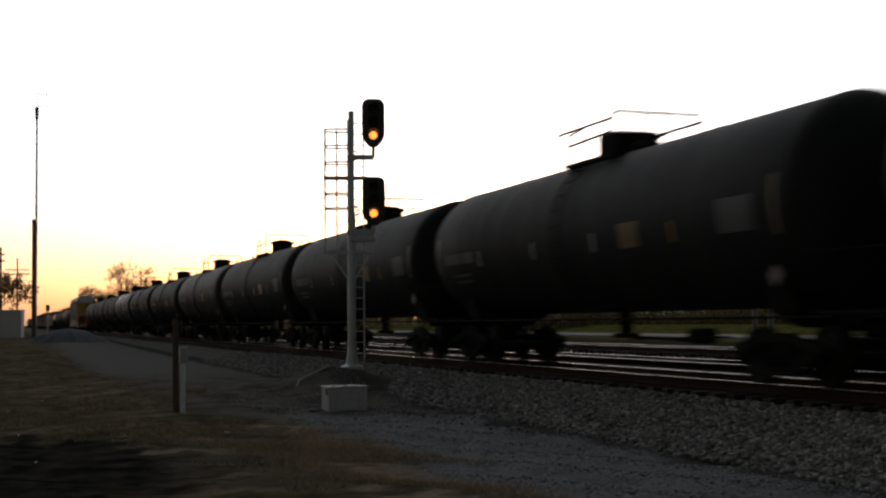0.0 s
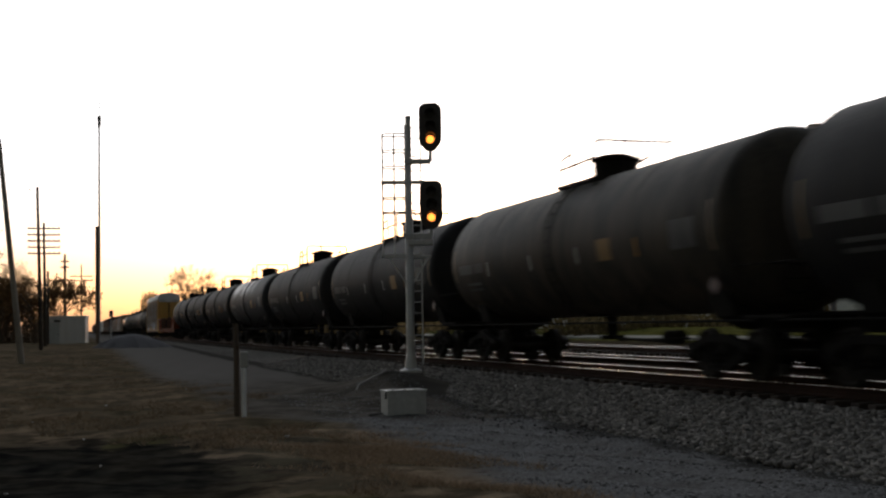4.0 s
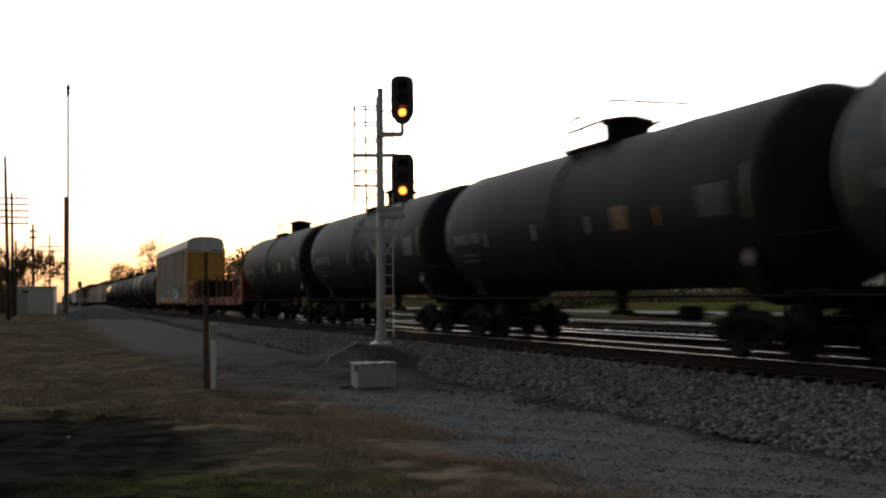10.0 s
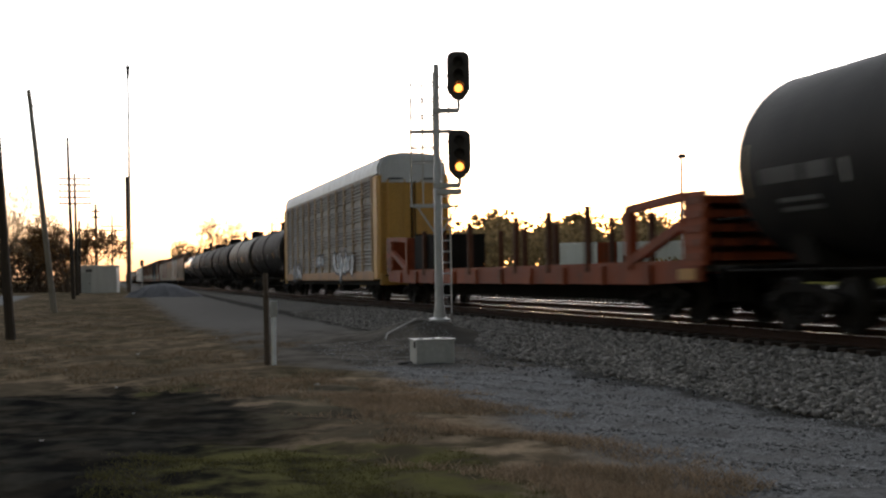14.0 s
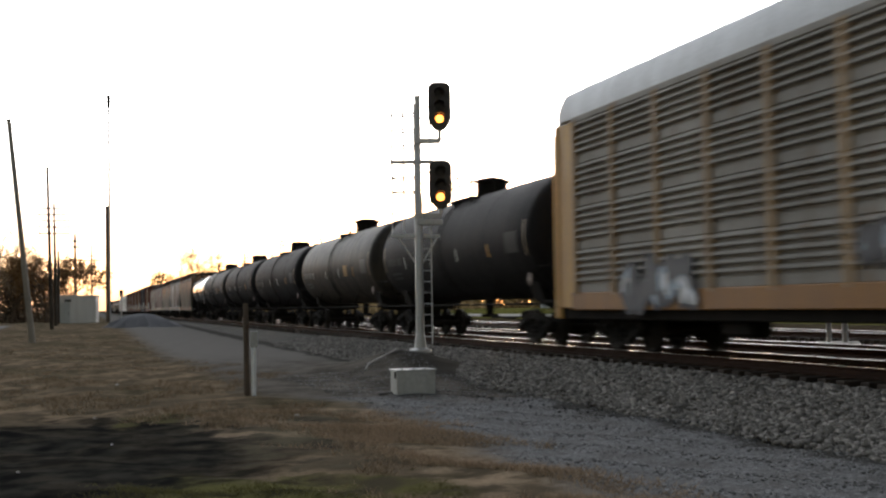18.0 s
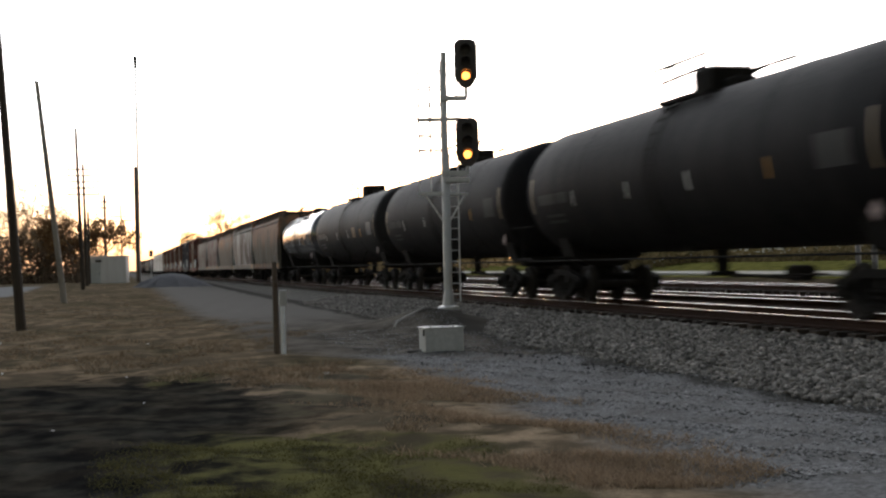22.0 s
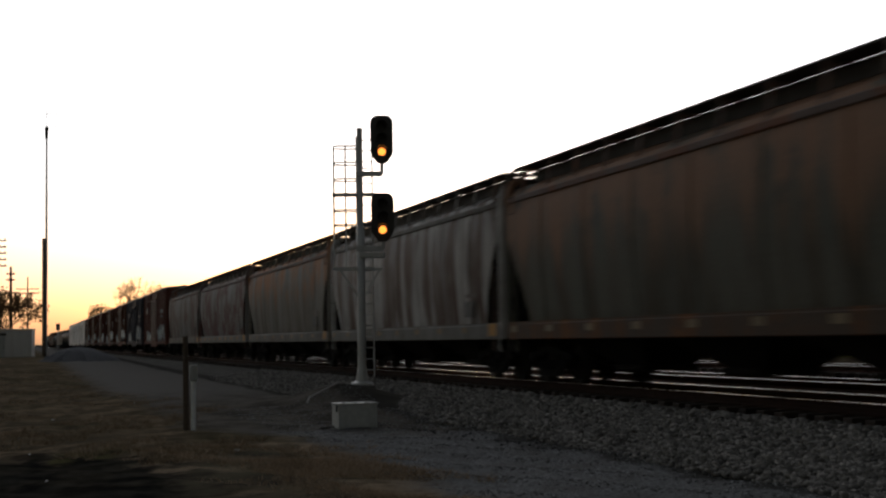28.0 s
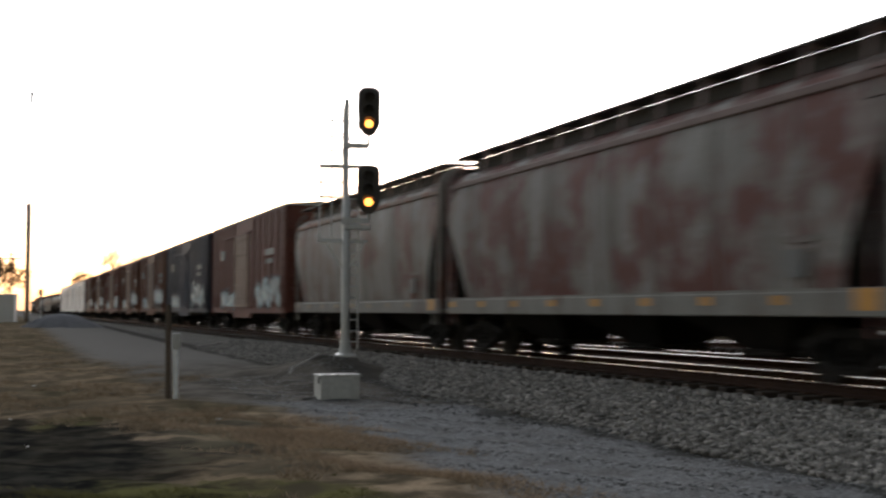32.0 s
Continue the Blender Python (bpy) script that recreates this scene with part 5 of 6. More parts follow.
SPRAY = graffiti_paint("sprayed_lettering_shapes", (0.72, 0.74, 0.78), (0.3, 0.38, 0.48), (0.06, 0.065, 0.08))
SPRAY_BLUE = graffiti_paint("pale_blue_sprayed_shapes", (0.2, 0.31, 0.35), (0.33, 0.38, 0.39), (0.12, 0.19, 0.22))


def scrawl(parent, x, y0, y1, z0, z1, mat, seed, label):
    """Sprayed shapes: a row of slanting strokes, dark rims behind pale fills, all thin."""
    rng = random.Random(seed)
    rim, fill = Solid(), Solid()
    n = max(2, int((y1 - y0) / (0.62 * (z1 - z0))))
    pitch = (y1 - y0) / n
    j = 0
    for k in range(n):
        y = y0 + (k + 0.5) * pitch
        bars = []
        for _ in range(5):
            cy, cz = y + rng.uniform(-0.3, 0.3) * pitch, z0 + (z1 - z0) * rng.uniform(0.25, 0.75)
            a, l = rng.uniform(0, 3.14), (z1 - z0) * rng.uniform(0.14, 0.26)
            bars.append(((cy - l * math.cos(a), cz - l * math.sin(a)), (cy + l * math.cos(a), cz + l * math.sin(a))))
        for p, q in bars:
            w = rng.uniform(0.12, 0.19) * min(1.0, z1 - z0)
            for solid, grow, out in ((rim, 0.07, 0.0), (fill, -0.03, 0.004)):
                d = Vector((q[0] - p[0], q[1] - p[1])).normalized()
                t = Vector((-d.y, d.x))
                g = w + grow
                o = []
                for base, sgn in ((q, 1), (p, -1)):
                    for a in range(-90, 91, 30):
                        c = d * math.cos(radians(a)) * sgn + t * math.sin(radians(a)) * sgn
                        o.append((base[0] + c.x * g, base[1] + c.y * g))
                solid.slab(o, x - out - 0.0003 * j, x + 0.004)
            j += 1
    tagged(part("graffiti_rim", rim, SPRAY_DARK, parent), "dark sprayed rims of the shapes", kind="stuff")
    tagged(part("graffiti", fill, mat, parent), label, kind="stuff")


SPRAY_DARK = painted("dark_spray_paint", (0.05, 0.055, 0.07), (0.1, 0.09, 0.09), 0.6)


RACK_SILL = painted("orange_sill_paint", (0.36, 0.165, 0.04), (0.2, 0.11, 0.055), 0.5, rust=(0.2, 0.09, 0.05), rust_at=0.66)


def autorack():
    car = thing("autorack_car", "yellow autorack car with galvanised louvred sides and white roof", "autorack", "freight train")
    half = 13.9
    panels, w = 12.45, 1.46
    part("floor_frame", Solid().box(0, 0, 0.86, 2.7, 2 * half, 0.34, 0.03), FRAME, car)
    z0, z1 = 1.28, 5.2
    bays = 12
    bw = 2 * panels / bays
    # louvred panel: folded ribs, drawn out along one bay
    o = []
    tiers = 4
    p = (z1 - z0) / tiers
    for k in range(tiers):
        z = z0 + p * k
        o += [(0.02, z + 0.01), (-0.01, z + 0.03), (-0.01, z + 0.2 * p)]
        for q in range(5):
            c = z + p * (0.21 + 0.157 * q)
            o += [(0.045, c), (0.045, c + 0.066 * p), (-0.07, c + 0.078 * p), (-0.07, c + 0.105 * p), (-0.015, c + 0.152 * p)]
    o += [(0.03, z1), (0.07, z1), (0.07, z0)]
    rack = {}
    for s in (-1, 1):
        pts = [(x * (1 if s < 0 else -1), z) for x, z in o]
        rack[s] = cast("side_panel", Solid().prism(pts, -bw / 2 + 0.07, bw / 2 - 0.07), RACK, smooth=0)
    post = cast("side_post", Solid().box(0, 0, (z0 + z1) / 2, 0.155, 0.18, z1 - z0 + 0.1, 0.015), TAN)
    for s in (-1, 1):
        for k in range(bays):
            part("side_panel", rack[s], RACK, car, "", (s * w, -panels + bw * (k + 0.5), 0))
        for k in range(bays + 1):
            part("side_post", post, TAN, car, "", (s * w, -panels + bw * k, 0))
        part("side_sill", Solid().box(s * (w - 0.02), 0, 1.1, 0.16, 2 * panels + 0.6, 0.4, 0.02), RACK_SILL, car, "orange side sill")
        part("top_rail", Solid().box(s * (w - 0.02), 0, z1 + 0.06, 0.14, 2 * panels + 0.4, 0.14, 0.02), RACK, car)
        for e in (-1, 1):
            y = e * (panels + 0.7)
            part("end_post", Solid().box(s * (w - 0.04), y, 3.1, 0.16, 1.1, 4.3, 0.03).box(s * (w + 0.03), y + e * 0.35, 3.1, 0.1, 0.12, 4.3, 0.01), YELLOW, car, "yellow corner panel")
            part("corner_ladder", Solid().box(s * w, e * (half - 0.1), 3.1, 0.05, 0.05, 3.9).box(s * (w - 0.36), e * (half - 0.1), 3.1, 0.05, 0.05, 3.9), YELLOW, car)
            for k in range(11):
                part("rung", RUNG_TURNED, YELLOW, car.children[-1], "", (s * (w - 0.18), e * (half - 0.1), 1.3 + 0.36 * k))
    # roof: shallow arch with turned-down edges
    arch = [(-w - 0.02, 5.32), (-w - 0.02, 5.6), (-1.32, 5.95), (-0.98, 6.13), (-0.45, 6.21), (0.45, 6.21), (0.98, 6.13), (1.32, 5.95), (w + 0.02, 5.6), (w + 0.02, 5.32)]
    part("roof", Solid().prism(arch, -half + 0.45, half - 0.45), WHITE, car, "white arched roof")
    seam = cast("roof_seam", Solid().prism([(x * 1.004, z + 0.012) for x, z in arch], -0.03, 0.03), WHITE)
    for k in range(13):
        part("roof_seam", seam, WHITE, car, "", (0, -12.3 + 2.05 * k, 0))
    for e in (-1, 1):
        for s in (-1, 1):
            d = part("end_door", Solid().box(s * 0.7, e * (half - 0.35), 3.1, 1.36, 0.1, 4.0, 0.02).box(s * 1.1, e * (half - 0.29), 3.1, 0.08, 0.06, 3.9).box(s * 0.35, e * (half - 0.29), 3.1, 0.08, 0.06, 3.9), YELLOW, car, "tall yellow end door")
            part("door_latch", Solid().rod((s * 0.08, e * (half - 0.26), 1.2), (s * 0.08, e * (half - 0.26), 5.0), 0.03), FRAME, d)
            part("lettering_bar", Solid().box(s * 0.75, e * (half - 0.25), 5.1, 0.6, 0.06, 0.06), BOX_BLUE, d, "dark lettering bar")
        part("end_cap", Solid().prism([(-1.42, 4.95), (-1.42, 5.55), (-1.28, 5.88), (-0.92, 6.06), (0.92, 6.06), (1.28, 5.88), (1.42, 5.55), (1.42, 4.95)], e * (half - 0.42), e * (half - 0.26)), WHITE, car, "white upper end cap")
        part("end_sill", Solid().box(0, e * (half - 0.1), 0.95, 2.9, 0.3, 0.5, 0.04), YELLOW, car)
        part("end_platform", Solid().box(0, e * (half + 0.1), 1.1, 2.6, 0.6, 0.05), FRAME, car)
    for k in range(6):
        part("equipment_pod", Solid().box(0.9 * (-1) ** k, -6 + 2.4 * k, 0.58, 0.5, 1.0, 0.34, 0.06), FRAME, car)
    scrawl(car, -w - 0.1, -8.9, -3.4, 0.9, 2.35, SPRAY, 2, "white and black sprayed shapes")
    scrawl(car, -w - 0.1, -0.8, 1.7, 1.6, 2.2, SPRAY, 3, "white sprayed shapes")
    scrawl(car, -w - 0.1, 6.8, 9.8, 0.95, 1.95, SPRAY, 5, "white sprayed shapes")
    trucks(car, (-half + 2.9, half - 2.9), half + 0.4)
    return car


RUNG_TURNED = cast("rung", Solid().rod((-0.18, 0, 0), (0.18, 0, 0), 0.014, n=6), YELLOW)


def flatcar():
    """Bulkhead flatcar with stakes and braced end frames."""
    car = thing("bulkhead_flatcar", "orange bulkhead flatcar with side stakes, empty", "flatcar", "freight train")
    half = 13.2
    part("deck", Solid().box(0, 0, 1.12, 2.8, 2 * half, 0.16, 0.02), POLE, car, "worn wooden deck")
    for s in (-1, 1):
        part("side_sill", Solid().slab([(-half, 0.86), (-half, 1.28), (half, 1.28), (half, 0.86), (half - 2.6, 0.8), (-half + 2.6, 0.8)], s * 1.4 - 0.06, s * 1.4 + 0.06), ORANGE, car)
        for k in range(10):
            part("stake_pocket", Solid().box(s * 1.49, -half + 2.2 + 2.45 * k, 1.0, 0.08, 0.24, 0.42, 0.01), ORANGE, car)
        for y in (-7.6, -5.0, -2.4, 2.0, 5.0, 7.6):
            part("stake", Solid().box(s * 1.42, y, 1.85, 0.14, 0.2, 1.55, 0.02), STAKE_BROWN, car, "upright rusty brown stake")
        part("marker_panel", Solid().box(s * 1.48, -half + 0.5, 1.0, 0.02, 0.7, 0.22), AMBER, car)
    for e in (-1, 1):
        y = e * (half - 0.2)
        b = part("bulkhead", Solid().box(0, y - e * 0.45, 1.86, 2.9, 0.12, 1.4, 0.02), ORANGE, car, "ribbed orange end bulkhead")
        for k in range(5):
            part("rib", Solid().prism([(-1.5, 1.26 + 0.27 * k), (-1.5, 1.4 + 0.27 * k), (1.5, 1.4 + 0.27 * k), (1.5, 1.26 + 0.27 * k)], y - 0.42, y + 0.42), ORANGE, b)
        for s in (-1, 1):
            part("bulkhead_side", Solid().box(s * 1.42, y, 1.87, 0.1, 0.9, 1.42, 0.02), ORANGE, b)
            f = Solid().box(s * 1.42, e * (half - 3.2), 1.8, 0.2, 0.3, 1.35, 0.02)
            f.beam((s * 1.42, e * (half - 3.3), 2.4), (s * 1.42, e * (half - 0.5), 2.52), 0.18, 0.16)
            f.beam((s * 1.42, e * (half - 3.1), 1.3), (s * 1.42, e * (half - 0.6), 2.0), 0.16, 0.2)
            part("brace_frame", f, ORANGE, car, "diagonal end brace")
    part("end_plate", Solid().box(0, half - 3.9, 1.95, 2.7, 0.1, 1.3, 0.02).box(-1.3, half - 5.2, 1.9, 0.12, 2.7, 1.2, 0.02), FRAME, car, "dark stacked steel plates")
    part("centre_sill", Solid().box(0, 0, 0.7, 0.6, 2 * half - 2, 0.6, 0.05), FRAME, car)
    trucks(car, (-half + 2.3, half - 2.3), half + 0.45)
    return car


def hopper(label, paint, roof, sill):
    """Covered hopper: bulging side sheets that end in a slope, raised roof walk, dark end bays."""
    car = thing("covered_hopper", label, "hopper car", "freight train")
    half = 8.45
    # height, half width, and how far the side sheet stops short of the car's end
    prof = [(1.02, 1.36, 1.3), (1.12, 1.40, 1.28), (1.6, 1.45, 1.16), (2.1, 1.5, 0.96), (2.6, 1.53, 0.68), (3.0, 1.54, 0.4), (3.3, 1.54, 0.22), (3.9, 1.5, 0.16), (4.2, 1.45, 0.15), (4.4, 1.36, 0.15), (4.58, 1.05, 0.15), (4.7, 0.5, 0.15)]
    loops = []
    for z, x, inset in prof:
        y = half - inset
        ys = [-y + 2 * y * k / 10 for k in range(11)]
        loops.append([(-x, q, z) for q in ys] + [(x, q, z) for q in ys[::-1]])
    part("body", Solid().rings(loops), paint, car)
    # dark plates over the end slopes: grime plus the bay's shade, painted in
    for e in (-1, 1):
        rows = []
        for z, x, inset in prof[1:7]:
            y = half - inset
            rows.append([(-x + 0.02, e * (y + 0.01), z), (x - 0.02, e * (y + 0.01), z), (x - 0.02, e * (y - 0.03), z), (-x + 0.02, e * (y - 0.03), z)])
        part("slope_sheet", Solid().rings(rows), FRAME, car, "grimy end slope with painted-in shade")
    for k in range(1, 8):
        y = -half + 2 * half * k / 8
        if abs(y) < half - 1.9:
            for s in (-1, 1):
                seam = Solid().rings([[(s * (x + 0.004), y - 0.03, z), (s * (x + 0.016), y - 0.015, z), (s * (x + 0.016), y + 0.015, z), (s * (x + 0.004), y + 0.03, z)] for z, x, _ in prof[1:9]])
                part("side_seam", seam, paint, car)
    for s in (-1, 1):
        part("side_sill", Solid().box(s * 1.47, 0, 1.16, 0.1, 2 * half - 0.1, 0.36, 0.02).box(s * 1.42, 0, 1.36, 0.16, 2 * half - 0.2, 0.05), sill, car, "side sill with a pale ledge")
        part("eave_rail", Solid().box(s * 1.46, 0, 4.22, 0.09, 2 * half - 0.5, 0.14, 0.02), roof, car)
        part("marker_strip", Solid().box(s * 1.526, -half + 0.6, 1.22, 0.006, 0.5, 0.3), AMBER, car, "bright amber square")
        for k in range(1, 9):
            part("marker_strip", Solid().box(s * 1.526, -half + 0.6 + 1.98 * k, 1.22, 0.006, 0.32, 0.14), AMBER if paint is HOPPER_MAROON else AMBER_DIM, car)
        part("tack_board", Solid().box(s * 1.53, -half + 2.2, 1.75, 0.02, 0.5, 0.4), PALE_DIM, car)
        for k, (y, ww, z, hh) in enumerate(((-6.4, 0.8, 2.1, 0.1), (-6.4, 0.6, 1.93, 0.08))):
            part("lettering_bar", Solid().box(s * 1.505, y, z, 0.02, ww, hh), FADED, car, "faded lettering bar")
        for e in (-1, 1):
            part("corner_post", Solid().path([(s * 1.44, e * (half - 0.07), 1.0), (s * 1.44, e * (half - 0.07), 4.2), (s * 1.41, e * (half - 0.07), 4.45), (s * 1.3, e * (half - 0.07), 4.66), (s * 1.05, e * (half - 0.07), 4.76)], 0.085, 8), paint, car, "bent corner post")
            side_ladder(car, s * 1.5, e * (half - 0.36), 0.7, 4.3, paint)
            # brace under the slope
            part("slope_brace", Solid().beam((s * 1.25, e * (half - 0.1), 1.3), (s * 1.25, e * (half - 0.9), 2.1), 0.08, 0.1), FRAME, car)
    for e in (-1, 1):
        part("end_platform", Solid().box(0, e * (half - 0.55), 1.14, 2.7, 1.2, 0.06, 0.01), FRAME, car)
        part("end_sheet", Solid().box(0, e * (half - 0.12), 3.85, 2.7, 0.05, 1.0, 0.02), paint, car)
        lad = Solid()
        for x in (0.75, 1.15):
            lad.box(x, e * (half - 0.02), 2.7, 0.03, 0.04, 3.3)
        lad = part("end_ladder", lad, paint, car)
        for k in range(9):
            part("rung", RUNG_TURNED, paint, lad, "", (0.95, e * (half - 0.02), 1.25 + 0.36 * k))
    # roof: trough hatches and running boards on stands
    part("roof_hatch", Solid().box(0, 0, 4.75, 1.9, 2 * half - 1.0, 0.34, 0.05), GRATE, car, "long dark trough hatch")
    for k in range(12):
        part("hatch_clamp", Solid().box(0, -half + 1.9 + 1.2 * k, 4.94, 1.2, 0.08, 0.06, 0.01), roof, car)
    for s in (-1, 1):
        part("running_board", Solid().box(s * 1.1, 0, 4.96, 0.5, 2 * half - 0.2, 0.045, 0.01), GRATE, car, "raised roof walkway")
        for k in range(12):
            y = -half + 0.7 + 1.4 * k
            part("board_stand", Solid().box(s * 1.1, y, 4.9, 0.5, 0.06, 0.06).beam((s * 1.3, y, 4.93), (s * 1.38, y, 4.3), 0.07, 0.05), roof, car)
    for e in (-1, 1):
        part("end_walk", Solid().box(0, e * (half - 0.3), 4.96, 2.5, 0.5, 0.035), GRATE, car)
        part("grab_arch", Solid().path([(-1.25, e * (half - 0.08), 4.2), (-1.25, e * (half - 0.08), 4.95), (-1.0, e * (half - 0.02), 5.02), (-0.7, e * (half - 0.1), 4.97)], 0.02), paint, car)
    # discharge chutes
    for y in (-4.1, 0, 4.1):
        part("discharge_chute", Solid().rings([[(-1.25, y - 1.75, 1.05), (1.25, y - 1.75, 1.05), (1.25, y + 1.75, 1.05), (-1.25, y + 1.75, 1.05)], [(-0.5, y - 0.55, 0.42), (0.5, y - 0.55, 0.42), (0.5, y + 0.55, 0.42), (-0.5, y + 0.55, 0.42)]]).box(0, y, 0.38, 1.3, 1.2, 0.12, 0.03), FRAME, car, "dark discharge chute")
    part("centre_sill", Solid().box(0, 0, 0.98, 0.5, 2 * half, 0.32, 0.03), FRAME, car)
    part("brake_rigging", CABLES, FRAME, car, "", (0.6, half - 1.6, 0.75))
    trucks(car, (-half + 1.5, half - 1.5), half + 0.35)
    return car


SILL_RUSTY = painted("rust_stained_sill_paint", (0.12, 0.09, 0.07), (0.16, 0.08, 0.045), 0.6, rust=(0.24, 0.1, 0.04), rust_at=0.56, spec=0.07)
SILL = painted("pale_sill_paint", (0.22, 0.215, 0.2), (0.12, 0.105, 0.092), 0.55, rust=(0.12, 0.07, 0.05), rust_at=0.62, spec=0.07)
FADED = painted("faded_maroon_stencil", (0.13, 0.095, 0.085), (0.16, 0.14, 0.125), 0.6, streak=0.9)
GRATE = painted("dark_grating", (0.06, 0.055, 0.05), (0.1, 0.085, 0.075), 0.6, spec=0.07)


def boxcar(label, paint, door, half=9.2, tag=0, mat=None, ribs=True, tall=5.4):
    car = thing("boxcar", label, "boxcar", "freight train")
    w = 1.48
    part("body", Solid().box(0, 0, (tall + 1.0) / 2, 2 * w, 2 * half, tall - 1.0, 0.03), paint, car)
    roof = Solid().prism([(-w - 0.04, tall - 0.02), (-w - 0.04, tall + 0.05), (0, tall + 0.17), (w + 0.04, tall + 0.05), (w + 0.04, tall - 0.02)], -half - 0.05, half + 0.05)
    rf = part("roof", roof, ROOF, car, "galvanised ridged roof")
    rib = cast("roof_rib", Solid().prism([(-w, tall + 0.06), (0, tall + 0.21), (w, tall + 0.06), (0, tall + 0.15)], -0.06, 0.06), ROOF)
    for k in range(14):
        part("roof_rib", rib, ROOF, rf, "", (0, -half + 0.7 + (2 * half - 1.4) * k / 13, 0))
    post = cast("side_post", Solid().box(0, 0, (tall + 1.1) / 2, 0.07, 0.11, tall - 1.25, 0.02), paint)
    for s in (-1, 1):
        n = 14
        for k in range(n + 1):
            y = -half + 0.25 + (2 * half - 0.5) * k / n
            if abs(y - 0.4) > 2.0 and ribs:
                part("side_post", post, paint, car, "", (s * (w + 0.03), y, 0))
        d = part("sliding_door", Solid().box(s * (w + 0.05), 0.4, 2.95, 0.09, 3.3, 3.45, 0.02), door, car, "faded sliding door")
        for z in (1.6, 2.3, 3.0, 3.7, 4.4):
            part("door_rib", Solid().box(s * (w + 0.1), 0.4, z, 0.05, 3.2, 0.1, 0.015), door, d)
        for y in (-0.7, 0.4, 1.5):
            part("locking_bar", Solid().rod((s * (w + 0.13), y, 1.3), (s * (w + 0.13), y, 4.6), 0.025, n=8), door, d)
        part("door_track", Solid().box(s * (w + 0.08), 1.4, 1.2, 0.08, 7.0, 0.08).box(s * (w + 0.08), 1.4, 4.72, 0.08, 7.0, 0.08), paint, car)
        part("side_sill", Solid().slab([(-half, 0.95), (-half, 1.2), (half, 1.2), (half, 0.95), (2.9, 0.95), (2.4, 0.72), (-1.6, 0.72), (-2.1, 0.95)], s * w - 0.04, s * w + 0.06), paint, car)
        side_ladder(car, s * (w + 0.06), -half + 0.4, 0.75, tall - 0.3, paint)
        side_ladder(car, s * (w + 0.06), half - 0.4, 0.75, 2.3, paint)
        for k, (y, ww, z, hh) in enumerate(((-6.2, 1.7, 3.6, 0.28), (-6.2, 1.4, 3.2, 0.2), (5.6, 1.2, 3.9, 0.5))):
            part("lettering_bar", Solid().box(s * (w + 0.075), y, z, 0.012, ww, hh), PALE_DIM, car, "faded lettering bar")
    for e in (-1, 1):
        for k in range(7):
            part("end_corrugation", Solid().box(0, e * (half + 0.03), 1.5 + 0.5 * k, 2.6, 0.1, 0.2, 0.045), paint, car)
        part("end_platform", Solid().box(0, e * (half + 0.25), 1.05, 2.4, 0.45, 0.05), FRAME, car)
    if tag:
        scrawl(car, -w - 0.09, -half + 0.9, -half + 5.9, 1.15, 2.75, mat, tag, "pale blue sprayed shapes")
        scrawl(car, -w - 0.09, half - 7.2, half - 3.6, 1.1, 2.1, mat, tag + 1, "pale sprayed shapes")
    part("centre_sill", Solid().box(0, 0, 0.82, 0.5, 2 * half, 0.3, 0.03), FRAME, car)
    part("brake_rigging", CABLES, FRAME, car, "", (0.2, 2.5, 0.0))
    trucks(car, (-half + 2.1, half - 2.1), half + 0.35)
    return car


ROOF = painted("galvanised_car_roof", (0.42, 0.42, 0.41), (0.26, 0.24, 0.22), 0.5, metal=0.4, rust=(0.2, 0.11, 0.07), rust_at=0.66)

# ---- the train: car by car, with the place of each middle along y at the start ----
TRAIN = []


def couple(car, u):
    TRAIN.append((car, u))
    return car


black_tank = tank_car("long black tank car with an amber side panel", TANK)
boxy_tank = tank_car("long black tank car with a square valve housing", TANK, boxy=True)
plain_tank = tank_car("long sooty black tank car with a square valve housing", TANK_SOOT, boxy=True, panel=False)
sooty_tank = tank_car("long sooty black tank car with a round hatch", TANK_SOOT, panel=False)
dusty_tank = tank_car("long dusty black tank car with pale dirt streaks", TANK_WORN)
streaked_tank = tank_car("long black tank car with pale vertical streaks", TANK_STREAK)
short_tank = tank_car("short glossy black tank car with amber markings", TANK_SHINY, 6.9, 1.5, 2.9, 0.0)
couple(boxy_tank, 22.8), couple(black_tank, 40.4), couple(dusty_tank, 75.7), couple(streaked_tank, 129.7), couple(short_tank, 346.1), couple(plain_tank, 293.5), couple(sooty_tank, 257.8)


def again(car, u):
    return couple(copy_thing(car, pose(TRACK, u, RAIL)), u)


for u in (-13.0, 4.9, 57.9, 93.5, 111.6, 147.4, 165.4, 183.5):
    again(black_tank, u)
again(plain_tank, 311.4), again(boxy_tank, 329.2), again(dusty_tank, 275.6)
couple(flatcar(), 206.3)
couple(autorack(), 234.8)
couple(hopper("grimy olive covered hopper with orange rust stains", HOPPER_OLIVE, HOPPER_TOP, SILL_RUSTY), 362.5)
couple(hopper("grey covered hopper with pale and brown vertical streaks", HOPPER_STREAK, HOPPER_GREY_TOP, SILL), 379.7)
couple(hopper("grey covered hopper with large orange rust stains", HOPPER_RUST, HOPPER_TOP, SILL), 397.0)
couple(hopper("grey covered hopper with faded maroon patches", HOPPER_MAROON, HOPPER_PINK_TOP, SILL), 414.7)
grey_hopper = couple(hopper("plain grey covered hopper with rust-brown streaks", HOPPER, HOPPER_TOP, SILL), 432.2)
red_box = couple(boxcar("oxide red boxcar with pale blue sprayed shapes", BOX_RED, DOOR_PALE, 9.3, 31, SPRAY_BLUE), 451.7)
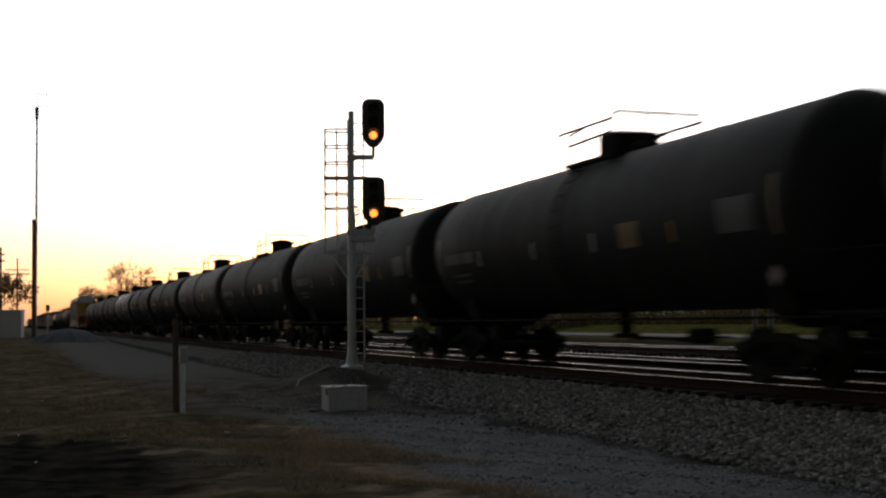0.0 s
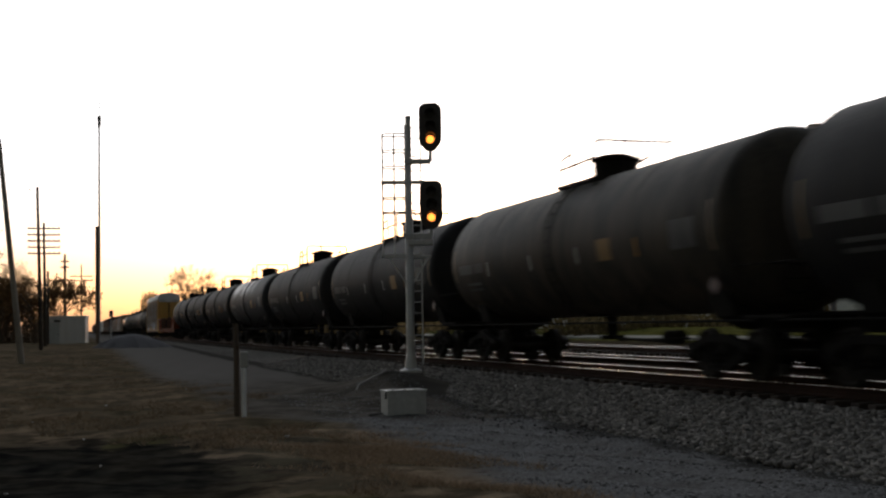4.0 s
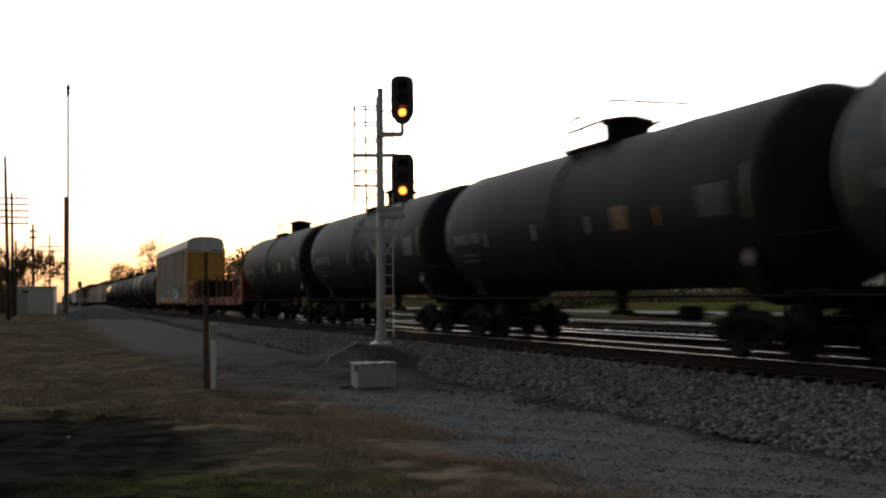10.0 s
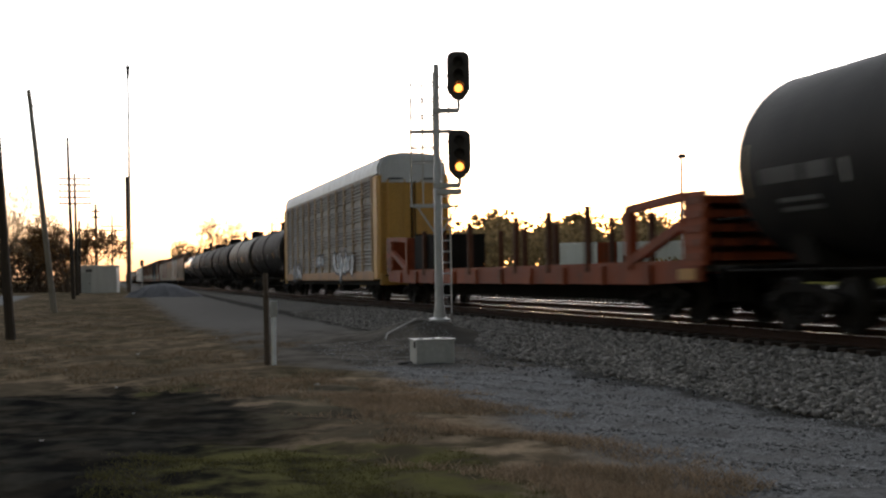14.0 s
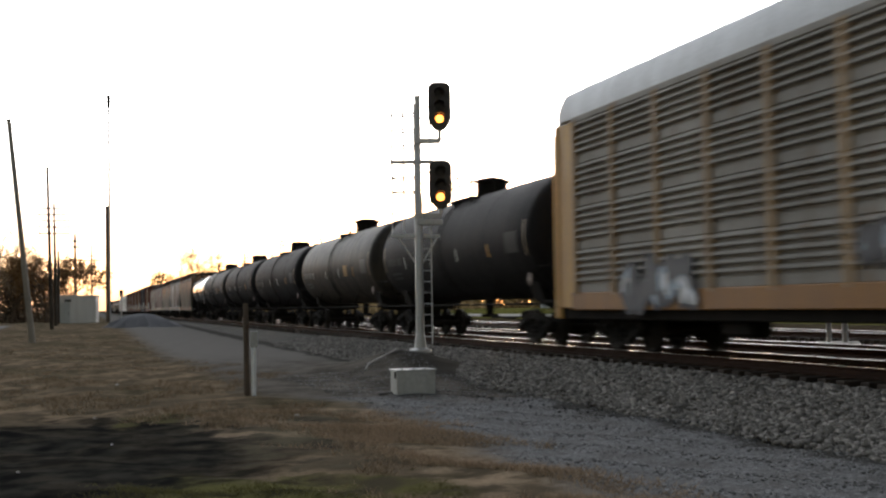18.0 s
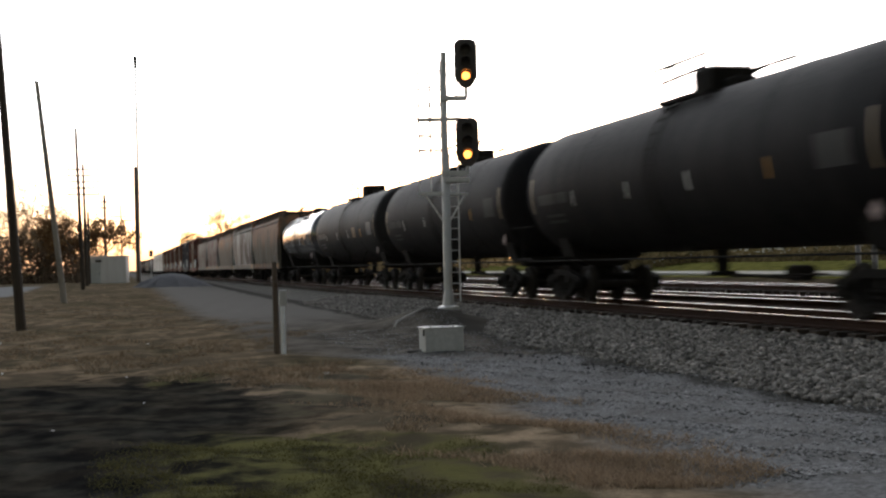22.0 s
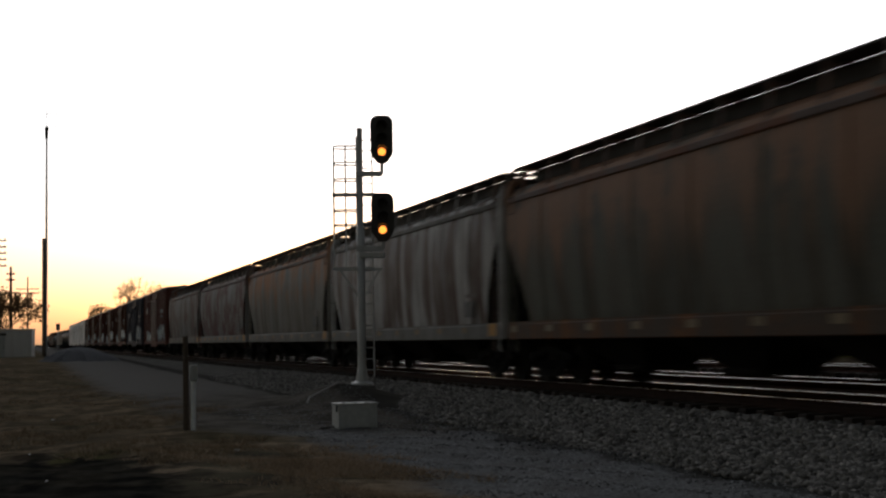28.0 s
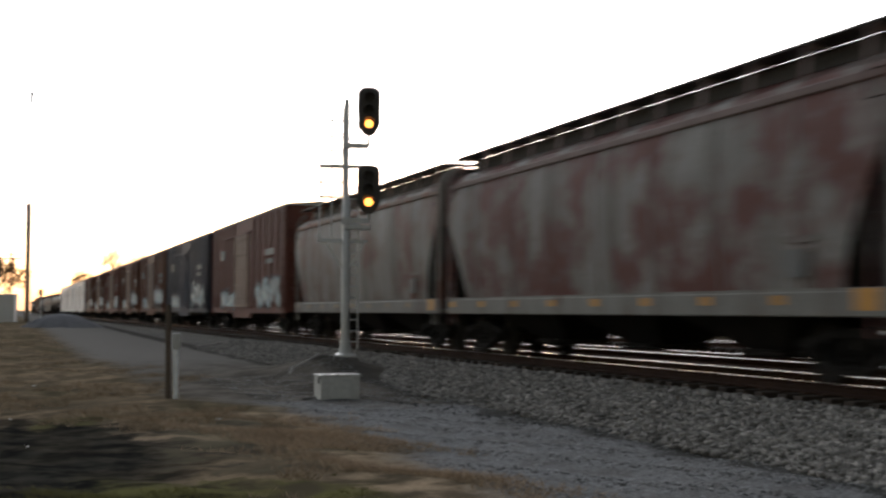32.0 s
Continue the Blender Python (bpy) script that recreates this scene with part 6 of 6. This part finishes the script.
couple(boxcar("slate blue boxcar with faded door", BOX_BLUE, BOX_BLUE, 9.3, 41, SPRAY_BLUE), 471.8)
brown_box = couple(boxcar("brown boxcar with a faded door", BOX_BROWN, DOOR_PALE, 8.6, 51, SPRAY_BLUE), 490.6)
again(brown_box, 508.7), again(red_box, 527.8), again(brown_box, 546.8), again(brown_box, 564.8)
white_box = couple(boxcar("white insulated boxcar with flat sides", BOX_WHITE, BOX_WHITE, 9.2, ribs=False), 585.6)
for u in (604.9, 624.2, 643.5):
    again(white_box, u)
far = 662.6
for k in range(16):
    again((dusty_tank, grey_hopper, black_tank, brown_box)[k // 3 % 4], far)
    far += 18.6


# ---- ties, nearest ones singly ----
def ties(track, near):
    one = Solid().box(0, 0, RAIL - 0.27, 2.6, 0.22, 0.19, 0.012).mesh("tie", TIE)
    plate = Solid().box(-0.7535, 0, RAIL - 0.172, 0.36, 0.2, 0.012).box(0.7535, 0, RAIL - 0.172, 0.36, 0.2, 0.012).mesh("tie_plate", RAILWEB)
    r = random.Random(8)
    y = 6.0
    while y < near:
        t = part("tie", one, TIE, track, "", (r.uniform(-0.05, 0.05), y, 0))
        t.rotation_euler = (0, 0, r.uniform(-0.02, 0.02))
        part("tie_plate", plate, RAILWEB, t)
        y += 0.53
    s = Solid()
    while y < 420:
        s.box(r.uniform(-0.05, 0.05), y, RAIL - 0.27, 2.6, 0.22, 0.19)
        y += 0.53
    tagged(part("far_ties", s, TIE, track, "rows of dark wooden ties"), kind="stuff")


ties(main_track, 70)
ties(side_track, 40)
ties(yard_track, 0)


# ---- what moves ----
def motions():
    for car, u in TRAIN:
        walk(car, [(t, pose(TRACK, u - PACE * t, RAIL)) for t in (0, 8, 16, 24, 32)])
        # wheels roll while the car passes near
        t0, t1 = max(0.0, (u - 75) / PACE), min(32.0, (u - 2) / PACE)
        if t1 - t0 < 0.2:
            continue
        turn = math.degrees(PACE / WHEEL_R / FPS)
        first, last = frame(t0), frame(t1)
        for truck in car.children:
            if not truck.name.startswith("truck"):
                continue
            for w in truck.children:
                if w.name.startswith("wheelset"):
                    at = w.location.copy()
                    rows = [((f - 1) / FPS, pose(*at, turn * (f - first))) for f in range(first, last + 1)]
                    if first > 1:
                        rows.insert(0, (0.0, pose(*at)))
                    if last < frame(32):
                        rows.append((32.0, pose(*at, turn * (last - first))))
                    walk(w, rows)


motions()
